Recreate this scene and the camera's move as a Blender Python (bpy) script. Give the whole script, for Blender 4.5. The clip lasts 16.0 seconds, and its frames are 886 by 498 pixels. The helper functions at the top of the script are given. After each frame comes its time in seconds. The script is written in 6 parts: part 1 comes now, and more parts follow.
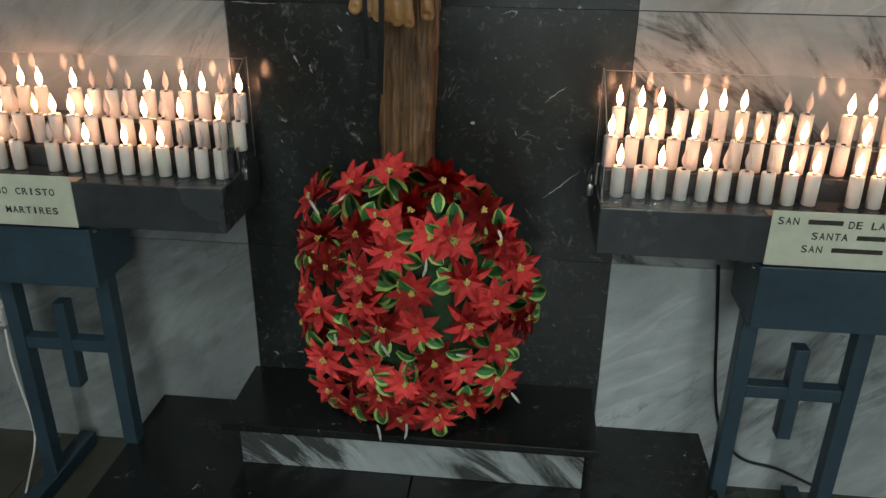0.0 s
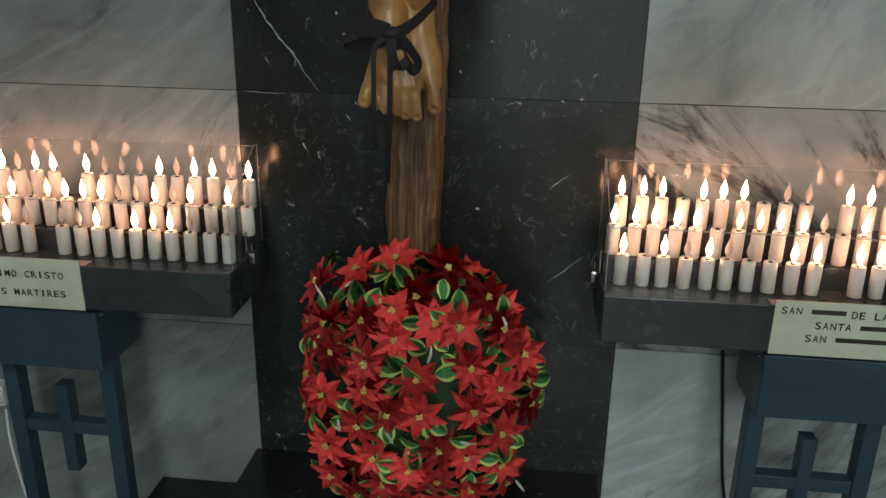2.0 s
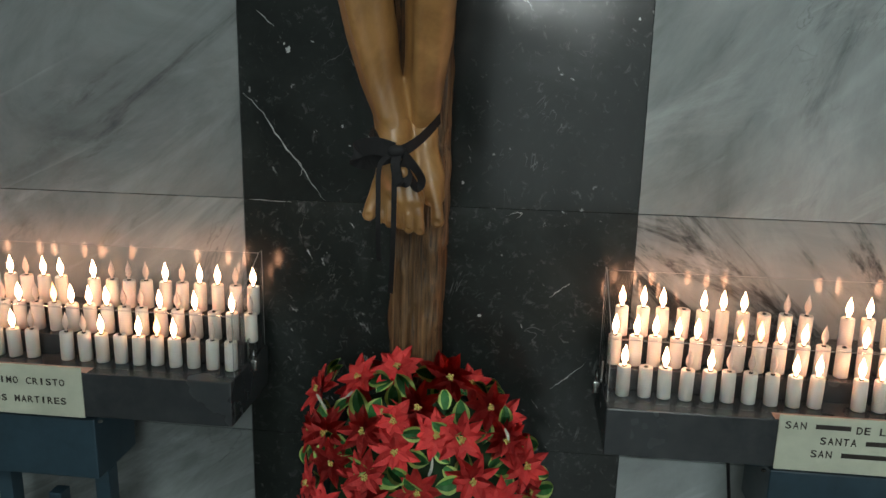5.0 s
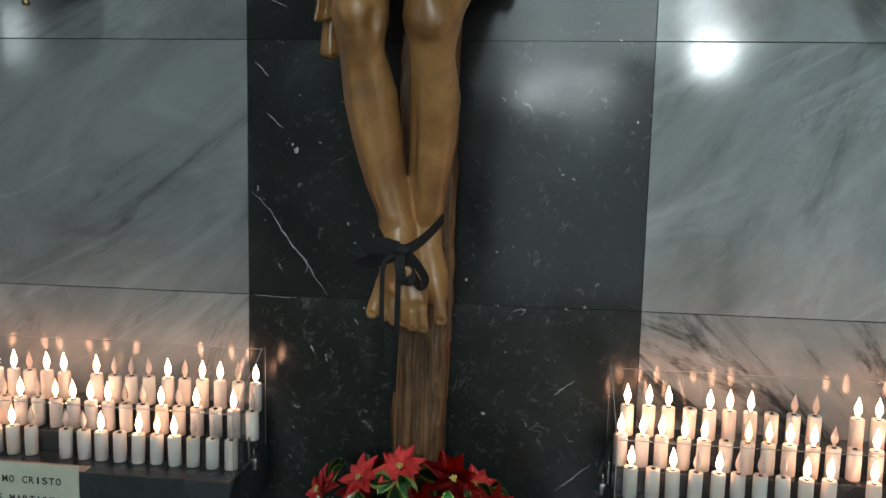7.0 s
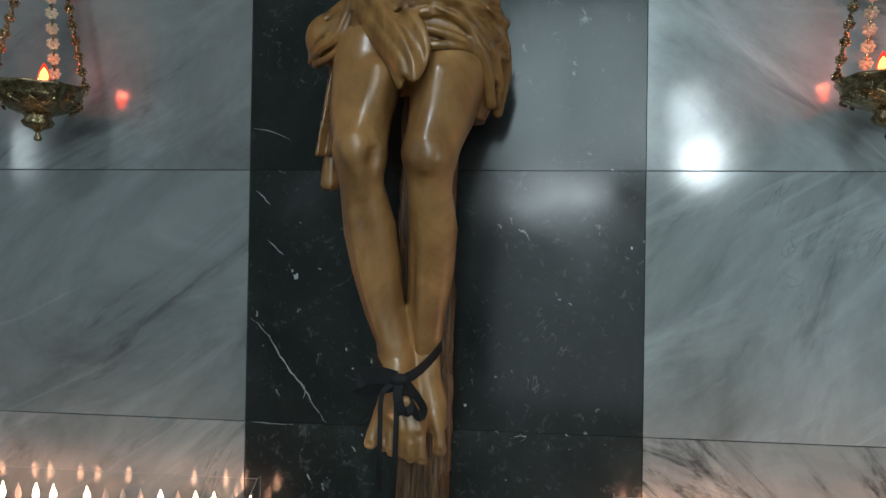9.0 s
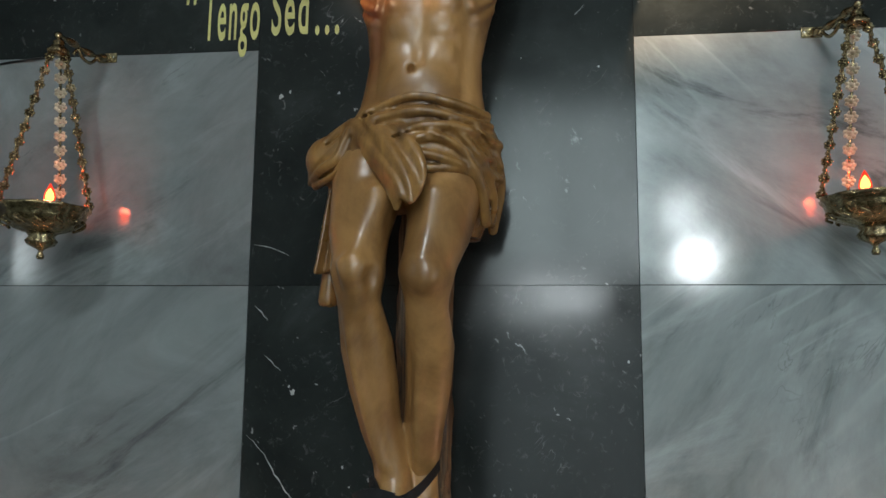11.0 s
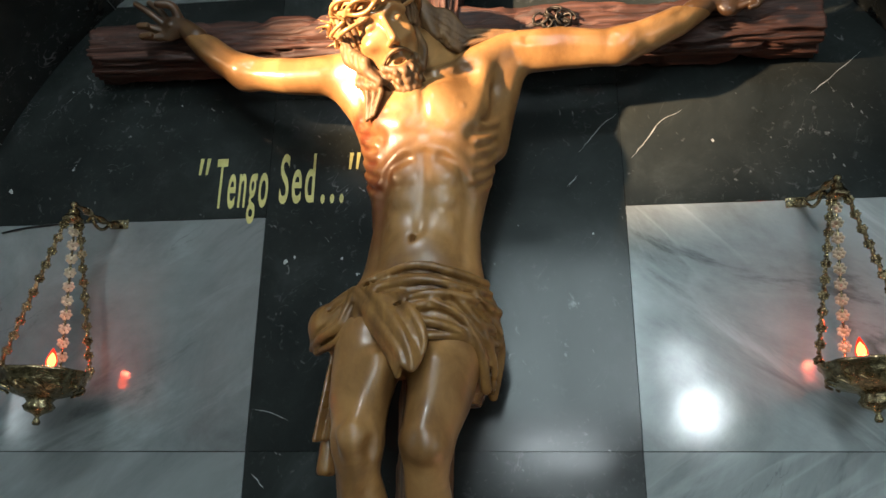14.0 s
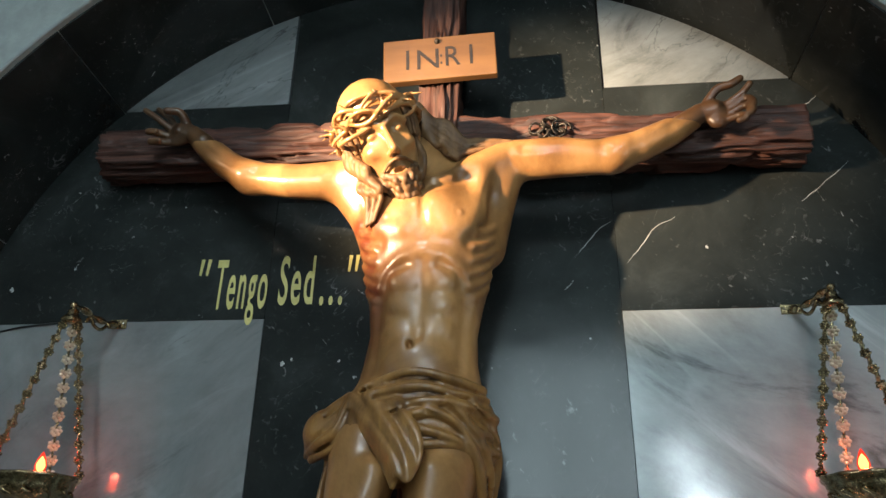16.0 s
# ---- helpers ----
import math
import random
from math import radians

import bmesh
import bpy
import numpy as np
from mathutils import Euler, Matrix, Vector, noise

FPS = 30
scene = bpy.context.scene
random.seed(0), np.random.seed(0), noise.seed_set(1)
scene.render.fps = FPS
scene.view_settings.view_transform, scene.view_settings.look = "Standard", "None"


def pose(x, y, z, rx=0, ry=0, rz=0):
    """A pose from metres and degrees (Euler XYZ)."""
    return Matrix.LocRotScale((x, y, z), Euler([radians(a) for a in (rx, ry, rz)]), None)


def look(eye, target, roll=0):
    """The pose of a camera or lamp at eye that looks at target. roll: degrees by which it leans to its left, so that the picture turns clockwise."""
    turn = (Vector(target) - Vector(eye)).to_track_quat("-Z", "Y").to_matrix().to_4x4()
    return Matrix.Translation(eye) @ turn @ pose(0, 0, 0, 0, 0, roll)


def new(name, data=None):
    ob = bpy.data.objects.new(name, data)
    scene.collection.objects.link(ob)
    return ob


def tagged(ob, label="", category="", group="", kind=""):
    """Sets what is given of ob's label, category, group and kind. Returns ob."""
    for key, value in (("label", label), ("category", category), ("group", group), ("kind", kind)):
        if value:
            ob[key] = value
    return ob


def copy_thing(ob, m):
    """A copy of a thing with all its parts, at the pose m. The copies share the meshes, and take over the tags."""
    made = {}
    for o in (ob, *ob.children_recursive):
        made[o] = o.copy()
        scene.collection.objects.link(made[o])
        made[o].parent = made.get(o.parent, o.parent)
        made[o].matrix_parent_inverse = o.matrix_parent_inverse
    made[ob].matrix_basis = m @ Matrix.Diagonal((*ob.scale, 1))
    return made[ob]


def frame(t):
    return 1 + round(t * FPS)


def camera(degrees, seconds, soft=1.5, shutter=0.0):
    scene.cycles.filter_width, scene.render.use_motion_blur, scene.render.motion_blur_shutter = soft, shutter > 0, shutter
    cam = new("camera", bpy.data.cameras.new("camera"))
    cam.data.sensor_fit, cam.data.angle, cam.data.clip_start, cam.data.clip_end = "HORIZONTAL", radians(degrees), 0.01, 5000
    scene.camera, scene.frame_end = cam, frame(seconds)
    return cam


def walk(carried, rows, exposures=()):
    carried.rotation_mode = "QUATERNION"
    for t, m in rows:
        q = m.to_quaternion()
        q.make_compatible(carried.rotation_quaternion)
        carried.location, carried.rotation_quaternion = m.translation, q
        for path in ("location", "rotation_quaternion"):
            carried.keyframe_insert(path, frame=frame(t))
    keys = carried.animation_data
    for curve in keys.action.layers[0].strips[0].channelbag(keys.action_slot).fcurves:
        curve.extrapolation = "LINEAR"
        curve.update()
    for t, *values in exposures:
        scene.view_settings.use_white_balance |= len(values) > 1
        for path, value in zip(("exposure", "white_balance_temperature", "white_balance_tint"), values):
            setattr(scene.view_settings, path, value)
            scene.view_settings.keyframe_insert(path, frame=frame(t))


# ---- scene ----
cam = camera(59.6, 16.0)
PATH = [
    (0, (0.225, -1.781, 1.476), (0.04, 0.037, 0.662), 0.7),
    (0.5, (0.219, -1.778, 1.492), (0.037, 0.054, 0.71), 0.7),
    (1, (0.205, -1.784, 1.498), (0.032, 0.071, 0.77), 1.0),
    (1.5, (0.218, -1.781, 1.51), (0.023, 0.088, 0.827), 0.9),
    (2, (0.215, -1.778, 1.521), (0.019, 0.101, 0.866), 1.0),
    (2.5, (0.208, -1.78, 1.526), (0.016, 0.113, 0.91), 1.1),
    (3, (0.212, -1.777, 1.528), (0.014, 0.127, 0.949), 1.2),
    (3.5, (0.218, -1.776, 1.536), (0.011, 0.135, 0.984), 1.1),
    (4, (0.217, -1.773, 1.559), (0.011, 0.146, 1.035), 1.1),
    (6.5, (0.205, -1.778, 1.604), (-0.016, 0.185, 1.296), 1.5),
    (7, (0.217, -1.78, 1.613), (-0.017, 0.192, 1.374), 1.3),
    (7.5, (0.219, -1.783, 1.632), (-0.018, 0.194, 1.45), 1.3),
    (8, (0.215, -1.789, 1.645), (-0.019, 0.195, 1.545), 1.2),
    (8.5, (0.214, -1.791, 1.656), (-0.019, 0.195, 1.615), 1.1),
    (9, (0.216, -1.791, 1.667), (-0.018, 0.195, 1.691), 0.9),
    (11.5, (0.218, -1.813, 1.712), (-0.008, 0.145, 2.047), 0.5),
    (12, (0.221, -1.815, 1.713), (-0.006, 0.131, 2.116), 0.5),
    (12.5, (0.22, -1.825, 1.717), (-0.003, 0.104, 2.194), 0.5),
    (13, (0.222, -1.838, 1.728), (0.0, 0.077, 2.262), 0.4),
    (13.5, (0.219, -1.839, 1.73), (0.0, 0.06, 2.319), 0.4),
    (14, (0.217, -1.841, 1.743), (0.001, 0.041, 2.383), 0.5),
    (14.5, (0.216, -1.848, 1.759), (0.003, 0.017, 2.45), 0.5),
    (15, (0.215, -1.857, 1.767), (0.006, -0.012, 2.512), 0.5),
    (15.5, (0.221, -1.855, 1.769), (0.012, -0.036, 2.573), 0.6),
    (16, (0.222, -1.866, 1.769), (0.016, -0.07, 2.625), 1.0),
]
EXPO = [
    (0.0, 0.0, 7200, 12), (2.0, -0.10, 7200, 12), (4.0, -0.12, 7150, 11), (6.5, -0.1, 6750, 9), (9.0, -0.08, 6350, 8), (12.0, 0.0, 6750, 11), (16.0, -0.1, 6250, 8),
]
walk(cam, [(t, look(eye, aim, roll)) for t, eye, aim, roll in PATH], EXPO)

# ---- world and lights ----
world = bpy.data.worlds.new("world")
scene.world = world
world.use_nodes = True
world.node_tree.nodes["Background"].inputs[0].default_value = (0.55, 0.65, 0.75, 1)
world.node_tree.nodes["Background"].inputs[1].default_value = 0.05


def lamp(name, kind, m, energy, color, **more):
    data = bpy.data.lights.new(name, kind)
    data.energy, data.color = energy, color
    if kind == "AREA":
        data.shape, data.size, data.size_y = "RECTANGLE", more["size"], more["size_y"]
    elif kind == "SPOT":
        data.spot_size, data.spot_blend, data.shadow_soft_size = radians(more["cone"]), more["blend"], more["soft"]
    else:
        data.shadow_soft_size = more["soft"]
    ob = new(name, data)
    ob.matrix_world = m
    return ob


SPOT_EYE = (-1.75, -1.84, 2.76)
lamp("picture_light", "SPOT", look(SPOT_EYE, (0.26, 0.0, 2.90)), 2400, (1.0, 0.68, 0.42), cone=23.5, blend=1.0, soft=0.035)
COOL = (0.84, 0.95, 1.0)
lamp("window_light", "AREA", look((1.89, -6.25, 2.69), (0.2, 0, 1.7)), 30, COOL, size=0.32, size_y=0.36)
lamp("window_light", "AREA", look((1.73, -6.25, 3.20), (0.2, 0, 1.7)), 9, COOL, size=0.30, size_y=0.40)
lamp("window_light", "AREA", look((0.45, -6.25, 2.32), (0.2, 0, 1.7)), 15, COOL, size=1.0, size_y=0.32)
lamp("window_light", "AREA", look((-3.35, -3.1, 2.36), (0, 0, 1.5)), 3.2, COOL, size=0.30, size_y=0.34)
# added low fill from the right, out of reach of the marble's reflections
lamp("door_light", "AREA", look((3.55, -3.0, 1.1), (0.2, 0, 0.7)), 18, COOL, size=0.9, size_y=1.8)
# added fill lamps without fixtures, placed so the figure hides their reflections
lamp("ceiling_tube_light", "AREA", pose(-0.32, -2.6, 4.56), 8, COOL, size=0.2, size_y=0.9)
lamp("ceiling_tube_light", "AREA", pose(-0.60, -3.6, 4.56), 68, COOL, size=0.2, size_y=0.9)

# ---- materials ----


def material(name, rough=0.5, metal=0.0, coat=0.0):
    m = bpy.data.materials.new(name)
    m.use_nodes = True
    b = m.node_tree.nodes["Principled BSDF"]
    b.inputs["Roughness"].default_value, b.inputs["Metallic"].default_value = rough, metal
    b.inputs["Coat Weight"].default_value, b.inputs["Coat Roughness"].default_value = coat, 0.18
    return m, m.node_tree, b


def node(tree, kind, **values):
    n = tree.nodes.new(kind)
    for key, value in values.items():
        n.inputs[key].default_value = value
    return n


def coords(tree, scale=(1, 1, 1), turn=(0, 0, 0), shift=True):
    tc = tree.nodes.new("ShaderNodeTexCoord")
    mp = node(tree, "ShaderNodeMapping", Scale=scale)
    rot = node(tree, "ShaderNodeMapping", Rotation=[radians(a) for a in turn])
    tree.links.new(rot.outputs[0], mp.inputs["Vector"])
    out = tc.outputs["Object"]
    if shift:
        info = tree.nodes.new("ShaderNodeObjectInfo")
        mul = tree.nodes.new("ShaderNodeVectorMath")
        mul.operation = "SCALE"
        mul.inputs[0].default_value = (7.3, 3.1, 5.7)
        tree.links.new(info.outputs["Random"], mul.inputs["Scale"])
        add = tree.nodes.new("ShaderNodeVectorMath")
        tree.links.new(out, add.inputs[0])
        tree.links.new(mul.outputs[0], add.inputs[1])
        out = add.outputs[0]
    tree.links.new(out, rot.inputs["Vector"])
    return mp.outputs[0]


def noise_tex(tree, vec, scale, detail=6, rough=0.55, warp=0.0):
    n = node(tree, "ShaderNodeTexNoise", Scale=scale, Detail=detail, Roughness=rough, Distortion=warp)
    tree.links.new(vec, n.inputs["Vector"])
    return n.outputs["Fac"]


def ramp(tree, fac, *stops):
    r = tree.nodes.new("ShaderNodeValToRGB")
    els = r.color_ramp.elements
    while len(els) < len(stops):
        els.new(0.5)
    for e, (p, c) in zip(els, stops):
        e.position, e.color = p, (*c, 1) if isinstance(c, tuple) else (c, c, c, 1)
    tree.links.new(fac, r.inputs[0])
    return r.outputs[0]


def blend(tree, mode, fac, a, b):
    n = tree.nodes.new("ShaderNodeMixRGB")
    n.blend_type = mode
    for sock, v in zip(n.inputs, (fac, a, b)):
        if isinstance(v, (int, float)):
            sock.default_value = v if sock.type == "VALUE" else (v, v, v, 1)
        elif isinstance(v, tuple):
            sock.default_value = (*v, 1)
        else:
            tree.links.new(v, sock)
    return n.outputs[0]


def bump(tree, bsdf, height, strength=0.2, distance=0.002):
    n = node(tree, "ShaderNodeBump", Strength=strength, Distance=distance)
    tree.links.new(height, n.inputs["Height"])
    tree.links.new(n.outputs[0], bsdf.inputs["Normal"])
    tree.links.new(n.outputs[0], bsdf.inputs["Coat Normal"])


def white_marble(name, turn, lift=1.0, dark=0.05, strong=0.30):
    m, t, b = material(name, 0.12)
    k = lambda v: tuple(c * v * lift for c in (0.90, 1.0, 1.01))  # noqa: E731
    v = coords(t, (0.9, 1, 1.6), (0, turn, 0))
    soft = ramp(t, noise_tex(t, v, 1.5, 12, 0.66, 0.9), (0.28, k(0.13)), (0.45, k(0.215)), (0.60, k(0.275)), (0.78, k(0.37)))
    bold = strong < 0.2
    v2 = coords(t, (0.6, 1, 3.4 if bold else 2.2), (0, turn + 6, 0))
    vein = ramp(t, noise_tex(t, v2, 2.0, 12, 0.68, 1.0), (0.40 if bold else 0.32, strong), (0.47 if bold else 0.43, 0.85), (0.53, 1.0))
    v3 = coords(t, (0.7, 1, 3.0), (0, turn - 9, 0))
    bright = ramp(t, noise_tex(t, v3, 1.7, 12, 0.66, 0.8), (0.54, 0.0), (0.76, 0.55))
    thin = node(t, "ShaderNodeTexNoise", Scale=2.4, Detail=5, Roughness=0.55, Distortion=1.2)
    t.links.new(coords(t, (0.6, 1, 2.0), (0, turn + 12, 0)), thin.inputs["Vector"])
    line = ramp(t, thin.outputs["Fac"], (0.494, 0.0), (0.5, 0.7), (0.506, 0.0))
    patch = ramp(t, noise_tex(t, coords(t), 1.6, 3), (0.50, 0.0), (0.64, 1.0))
    c = blend(t, "MULTIPLY", 0.97 if bold else 0.85, soft, vein)
    c = blend(t, "MIX", bright, c, k(0.50))
    c = blend(t, "MIX", blend(t, "MULTIPLY", 1.0, line, patch), c, k(dark))
    t.links.new(c, b.inputs["Base Color"])
    fine = node(t, "ShaderNodeTexNoise", Scale=1.5, Detail=3, Roughness=0.5, Distortion=0.55)
    t.links.new(coords(t, (0.35, 1, 2.8), (0, turn - 10, 0)), fine.inputs["Vector"])
    pale = ramp(t, fine.outputs["Fac"], (0.470, 0.0), (0.5, 0.16), (0.512, 0.0))
    some = ramp(t, noise_tex(t, coords(t), 2.1, 3), (0.46, 0.0), (0.60, 1.0))
    c = blend(t, "MIX", blend(t, "MULTIPLY", 1.0, pale, some), c, k(0.55))
    t.links.new(c, b.inputs["Base Color"])
    g = noise_tex(t, coords(t, (1, 1, 1)), 2.5, 4)
    t.links.new(ramp(t, g, (0.3, 0.085), (0.7, 0.15)), b.inputs["Roughness"])
    bump(t, b, noise_tex(t, coords(t), 5, 3), 0.06, 0.004)
    return m


def dark_marble(name, base=(0.0130, 0.0155, 0.0152), rough=0.11, dust=0.0):
    m, t, b = material(name, rough)
    b.inputs["Specular IOR Level"].default_value = 0.42
    cloud = noise_tex(t, coords(t, (1, 1, 1)), 4.0, 8, 0.62, 0.5)
    c = ramp(t, cloud, (0.3, base), (0.55, tuple(x * 1.7 for x in base)), (0.8, tuple(x * 3.4 for x in base)))
    # short pale flecks and bent scratches, few and uneven, in drifts
    base_v = coords(t, (1, 1, 0.6), (0, 35, 0))
    warp = node(t, "ShaderNodeTexNoise", Scale=24, Detail=4)
    t.links.new(base_v, warp.inputs["Vector"])
    vec = blend(t, "LINEAR_LIGHT", 0.07, base_v, warp.outputs["Color"])
    fleck = None
    for scale, size, rare in ((11, 0.085, 0.62), (27, 0.17, 0.70)):
        vor = node(t, "ShaderNodeTexVoronoi", Scale=scale, Randomness=1.0)
        t.links.new(vec, vor.inputs["Vector"])
        spot = ramp(t, vor.outputs["Distance"], (size * 0.4, 1.0), (size, 0.0))
        pick = ramp(t, vor.outputs["Color"], (rare - 0.12, 0.0), (rare + 0.16, 1.0))
        spot = blend(t, "MULTIPLY", 1.0, spot, pick)
        fleck = spot if fleck is None else blend(t, "ADD", 1.0, fleck, spot)
    thread = noise_tex(t, coords(t, (1, 1, 0.5), (0, -30, 0)), 9, 4, 0.62, 0.9)
    thread = ramp(t, thread, (0.4935, 0.0), (0.5, 0.3), (0.5065, 0.0))
    thread = blend(t, "MULTIPLY", 1.0, thread, ramp(t, noise_tex(t, coords(t), 8, 3), (0.57, 0.0), (0.66, 1.0)))
    fleck = blend(t, "ADD", 1.0, fleck, thread)
    drift = ramp(t, noise_tex(t, coords(t, (1, 1, 1)), 2.6, 4, 0.6), (0.42 - dust, 0.12), (0.58 - dust, 1.0))
    many = ramp(t, noise_tex(t, coords(t, (1, 1, 1)), 45, 5, 0.7, 0.8), (0.58 - 0.3 * dust, 0.0), (0.73, 0.55))
    mask = blend(t, "MULTIPLY", 1.0, fleck, drift)
    mask2 = blend(t, "MULTIPLY", 1.0, many, drift)
    c = blend(t, "MIX", mask2, c, (0.13, 0.14, 0.14))
    c = blend(t, "MIX", mask, c, (0.42, 0.44, 0.44))
    t.links.new(c, b.inputs["Base Color"])
    t.links.new(ramp(t, cloud, (0.3, rough - 0.03), (0.75, rough + 0.10)), b.inputs["Roughness"])
    bump(t, b, noise_tex(t, coords(t), 6, 3), 0.06, 0.004)
    return m


def grained(name, low, high, rough=0.5, scale=20, stretch=(1, 1, 1), coat=0.0, metal=0.0, relief=0.1, shift=True):
    m, t, b = material(name, rough, metal, coat)
    n = noise_tex(t, coords(t, stretch, shift=shift), scale, 8, 0.6, 0.3)
    big = noise_tex(t, coords(t, shift=shift), scale * 0.17, 4, 0.6)
    c = blend(t, "MIX", ramp(t, n, (0.3, 0.0), (0.72, 1.0)), low, high)
    c = blend(t, "MULTIPLY", 0.6, c, ramp(t, big, (0.28, 0.62), (0.62, 1.0)))
    t.links.new(c, b.inputs["Base Color"])
    t.links.new(ramp(t, big, (0.3, max(0.05, rough - 0.08)), (0.7, rough + 0.08)), b.inputs["Roughness"])
    bump(t, b, n, relief, 0.003)
    return m


def glowing(name, color, strength, base=None):
    m, t, b = material(name, 0.4)
    b.inputs["Base Color"].default_value = (*(base or color), 1)
    b.inputs["Emission Color"].default_value, b.inputs["Emission Strength"].default_value = (*color, 1), strength
    return m


def clear_sheet(name, tint=(0.97, 0.98, 0.98)):
    m = bpy.data.materials.new(name)
    m.use_nodes = True
    t = m.node_tree
    t.nodes.clear()
    out, mix, clear, gloss, edge, power, scaled = (t.nodes.new("ShaderNode" + k) for k in ("OutputMaterial", "MixShader", "BsdfTransparent", "BsdfGlossy", "LayerWeight", "Math", "Math"))
    clear.inputs[0].default_value, gloss.inputs["Roughness"].default_value, edge.inputs[0].default_value = (*tint, 1), 0.04, 0.5
    power.operation, power.inputs[1].default_value = "POWER", 4.0
    scaled.operation, scaled.inputs[1].default_value, scaled.inputs[2].default_value = "MULTIPLY_ADD", 0.6, 0.025
    t.links.new(edge.outputs["Facing"], power.inputs[0])
    t.links.new(power.outputs[0], scaled.inputs[0])
    t.links.new(scaled.outputs[0], mix.inputs[0])
    t.links.new(clear.outputs[0], mix.inputs[1])
    t.links.new(gloss.outputs[0], mix.inputs[2])
    t.links.new(mix.outputs[0], out.inputs[0])
    return m


# one white marble; the lift factors put the wall's uneven light into the colour
WHITE_A = white_marble("dim_white_marble", 34, 0.90)
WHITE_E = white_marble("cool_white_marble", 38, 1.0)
WHITE_C = white_marble("lit_white_marble", 42, 1.34)
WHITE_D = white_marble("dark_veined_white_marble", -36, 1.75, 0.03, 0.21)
WHITE_F = white_marble("lit_cloudy_marble", 44, 1.85, 0.03, 0.21)
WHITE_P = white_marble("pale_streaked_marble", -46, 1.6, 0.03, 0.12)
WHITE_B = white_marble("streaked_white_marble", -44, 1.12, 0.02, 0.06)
DARK = dark_marble("black_marble")
DARK_LOW = dark_marble("dusty_black_marble", (0.0120, 0.0143, 0.0138), 0.16, 0.08)
DARK_TOP = dark_marble("black_marble_step", (0.0085, 0.0095, 0.0095), 0.18, -0.08)
VEIN = grained("calcite_vein", (0.30, 0.32, 0.32), (0.55, 0.57, 0.56), 0.4, 60)
MORTAR = grained("mortar", (0.035, 0.036, 0.036), (0.06, 0.06, 0.058), 0.9, 40)
PLASTER = grained("pale_plaster", (0.27, 0.30, 0.29), (0.34, 0.37, 0.36), 0.85, 30)
FLOORING = grained("floor_tile", (0.040, 0.041, 0.029), (0.070, 0.071, 0.053), 0.32, 14)
POST_WOOD = grained("carved_post_wood", (0.016, 0.008, 0.004), (0.29, 0.150, 0.064), 0.55, 150, (1, 1, 0.03), 0.08, relief=1.0)
BEAM_WOOD = grained("red_brown_beam_wood", (0.010, 0.005, 0.004), (0.135, 0.052, 0.033), 0.6, 130, (0.03, 1, 1), 0.0, relief=0.9)
HEAD_WOOD = grained("red_brown_post_wood", (0.010, 0.005, 0.004), (0.115, 0.044, 0.027), 0.6, 130, (1, 1, 0.03), 0.0, relief=0.9)
PLAQUE_WOOD = grained("plaque_wood", (0.14, 0.068, 0.024), (0.21, 0.108, 0.038), 0.4, 22, (0.15, 1, 1), 0.2)
INK = grained("dark_paint", (0.015, 0.012, 0.01), (0.04, 0.03, 0.025), 0.5, 40)
SKIN = grained("varnished_painted_wood", (0.25, 0.122, 0.040), (0.56, 0.300, 0.108), 0.36, 9, (1, 1, 0.45), 0.38, relief=0.7, shift=False)
SKIN.node_tree.nodes["Principled BSDF"].inputs["Coat Roughness"].default_value = 0.20
stain = SKIN.node_tree
shade = stain.nodes["Principled BSDF"].inputs["Base Color"]
where = coords(stain, shift=False)
patina = ramp(stain, noise_tex(stain, where, 5.5, 6, 0.62, 0.6), (0.40, (0.36, 0.30, 0.26)), (0.56, (1.0, 1.0, 1.0)))
aged = blend(stain, "MULTIPLY", 0.5, shade.links[0].from_socket, patina)
# red lamplight on his right flank, painted into the colour as a mottled patch
flank_at = node(stain, "ShaderNodeMapping", Location=(0.150, 0.0, -2.50), Scale=(1, 1, 1))
round_flank = stain.nodes.new("ShaderNodeTexGradient")
round_flank.gradient_type = "SPHERICAL"
stretch_flank = node(stain, "ShaderNodeMapping", Scale=(9.5, 0.0, 3.6))
stain.links.new(where, flank_at.inputs["Vector"])
stain.links.new(flank_at.outputs[0], stretch_flank.inputs["Vector"])
stain.links.new(stretch_flank.outputs[0], round_flank.inputs["Vector"])
red_glow = blend(stain, "MULTIPLY", 1.0, ramp(stain, round_flank.outputs["Fac"], (0.05, 0.0), (0.55, 0.9)), ramp(stain, noise_tex(stain, where, 22, 5), (0.32, 0.25), (0.60, 1.0)))
stain.links.new(blend(stain, "MIX", red_glow, aged, (0.16, 0.030, 0.012)), shade)
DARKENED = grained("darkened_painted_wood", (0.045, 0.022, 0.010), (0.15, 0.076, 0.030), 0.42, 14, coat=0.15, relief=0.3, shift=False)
CLOTH = grained("varnished_carved_cloth", (0.10, 0.045, 0.013), (0.41, 0.212, 0.064), 0.30, 26, (1, 1, 0.35), 0.25, relief=0.8, shift=False)
HAIR = grained("painted_hair", (0.075, 0.036, 0.013), (0.26, 0.138, 0.052), 0.55, 45, (1, 1, 0.25), 0.0, relief=0.35, shift=False)
RIBBON = grained("black_ribbon", (0.004, 0.004, 0.005), (0.009, 0.009, 0.011), 0.75, 60)
IRON = grained("dark_iron", (0.02, 0.018, 0.016), (0.06, 0.05, 0.04), 0.45, 40, metal=0.6)
DECK = grained("dark_grey_paint", (0.032, 0.036, 0.040), (0.048, 0.054, 0.058), 0.24, 26, relief=0.04)
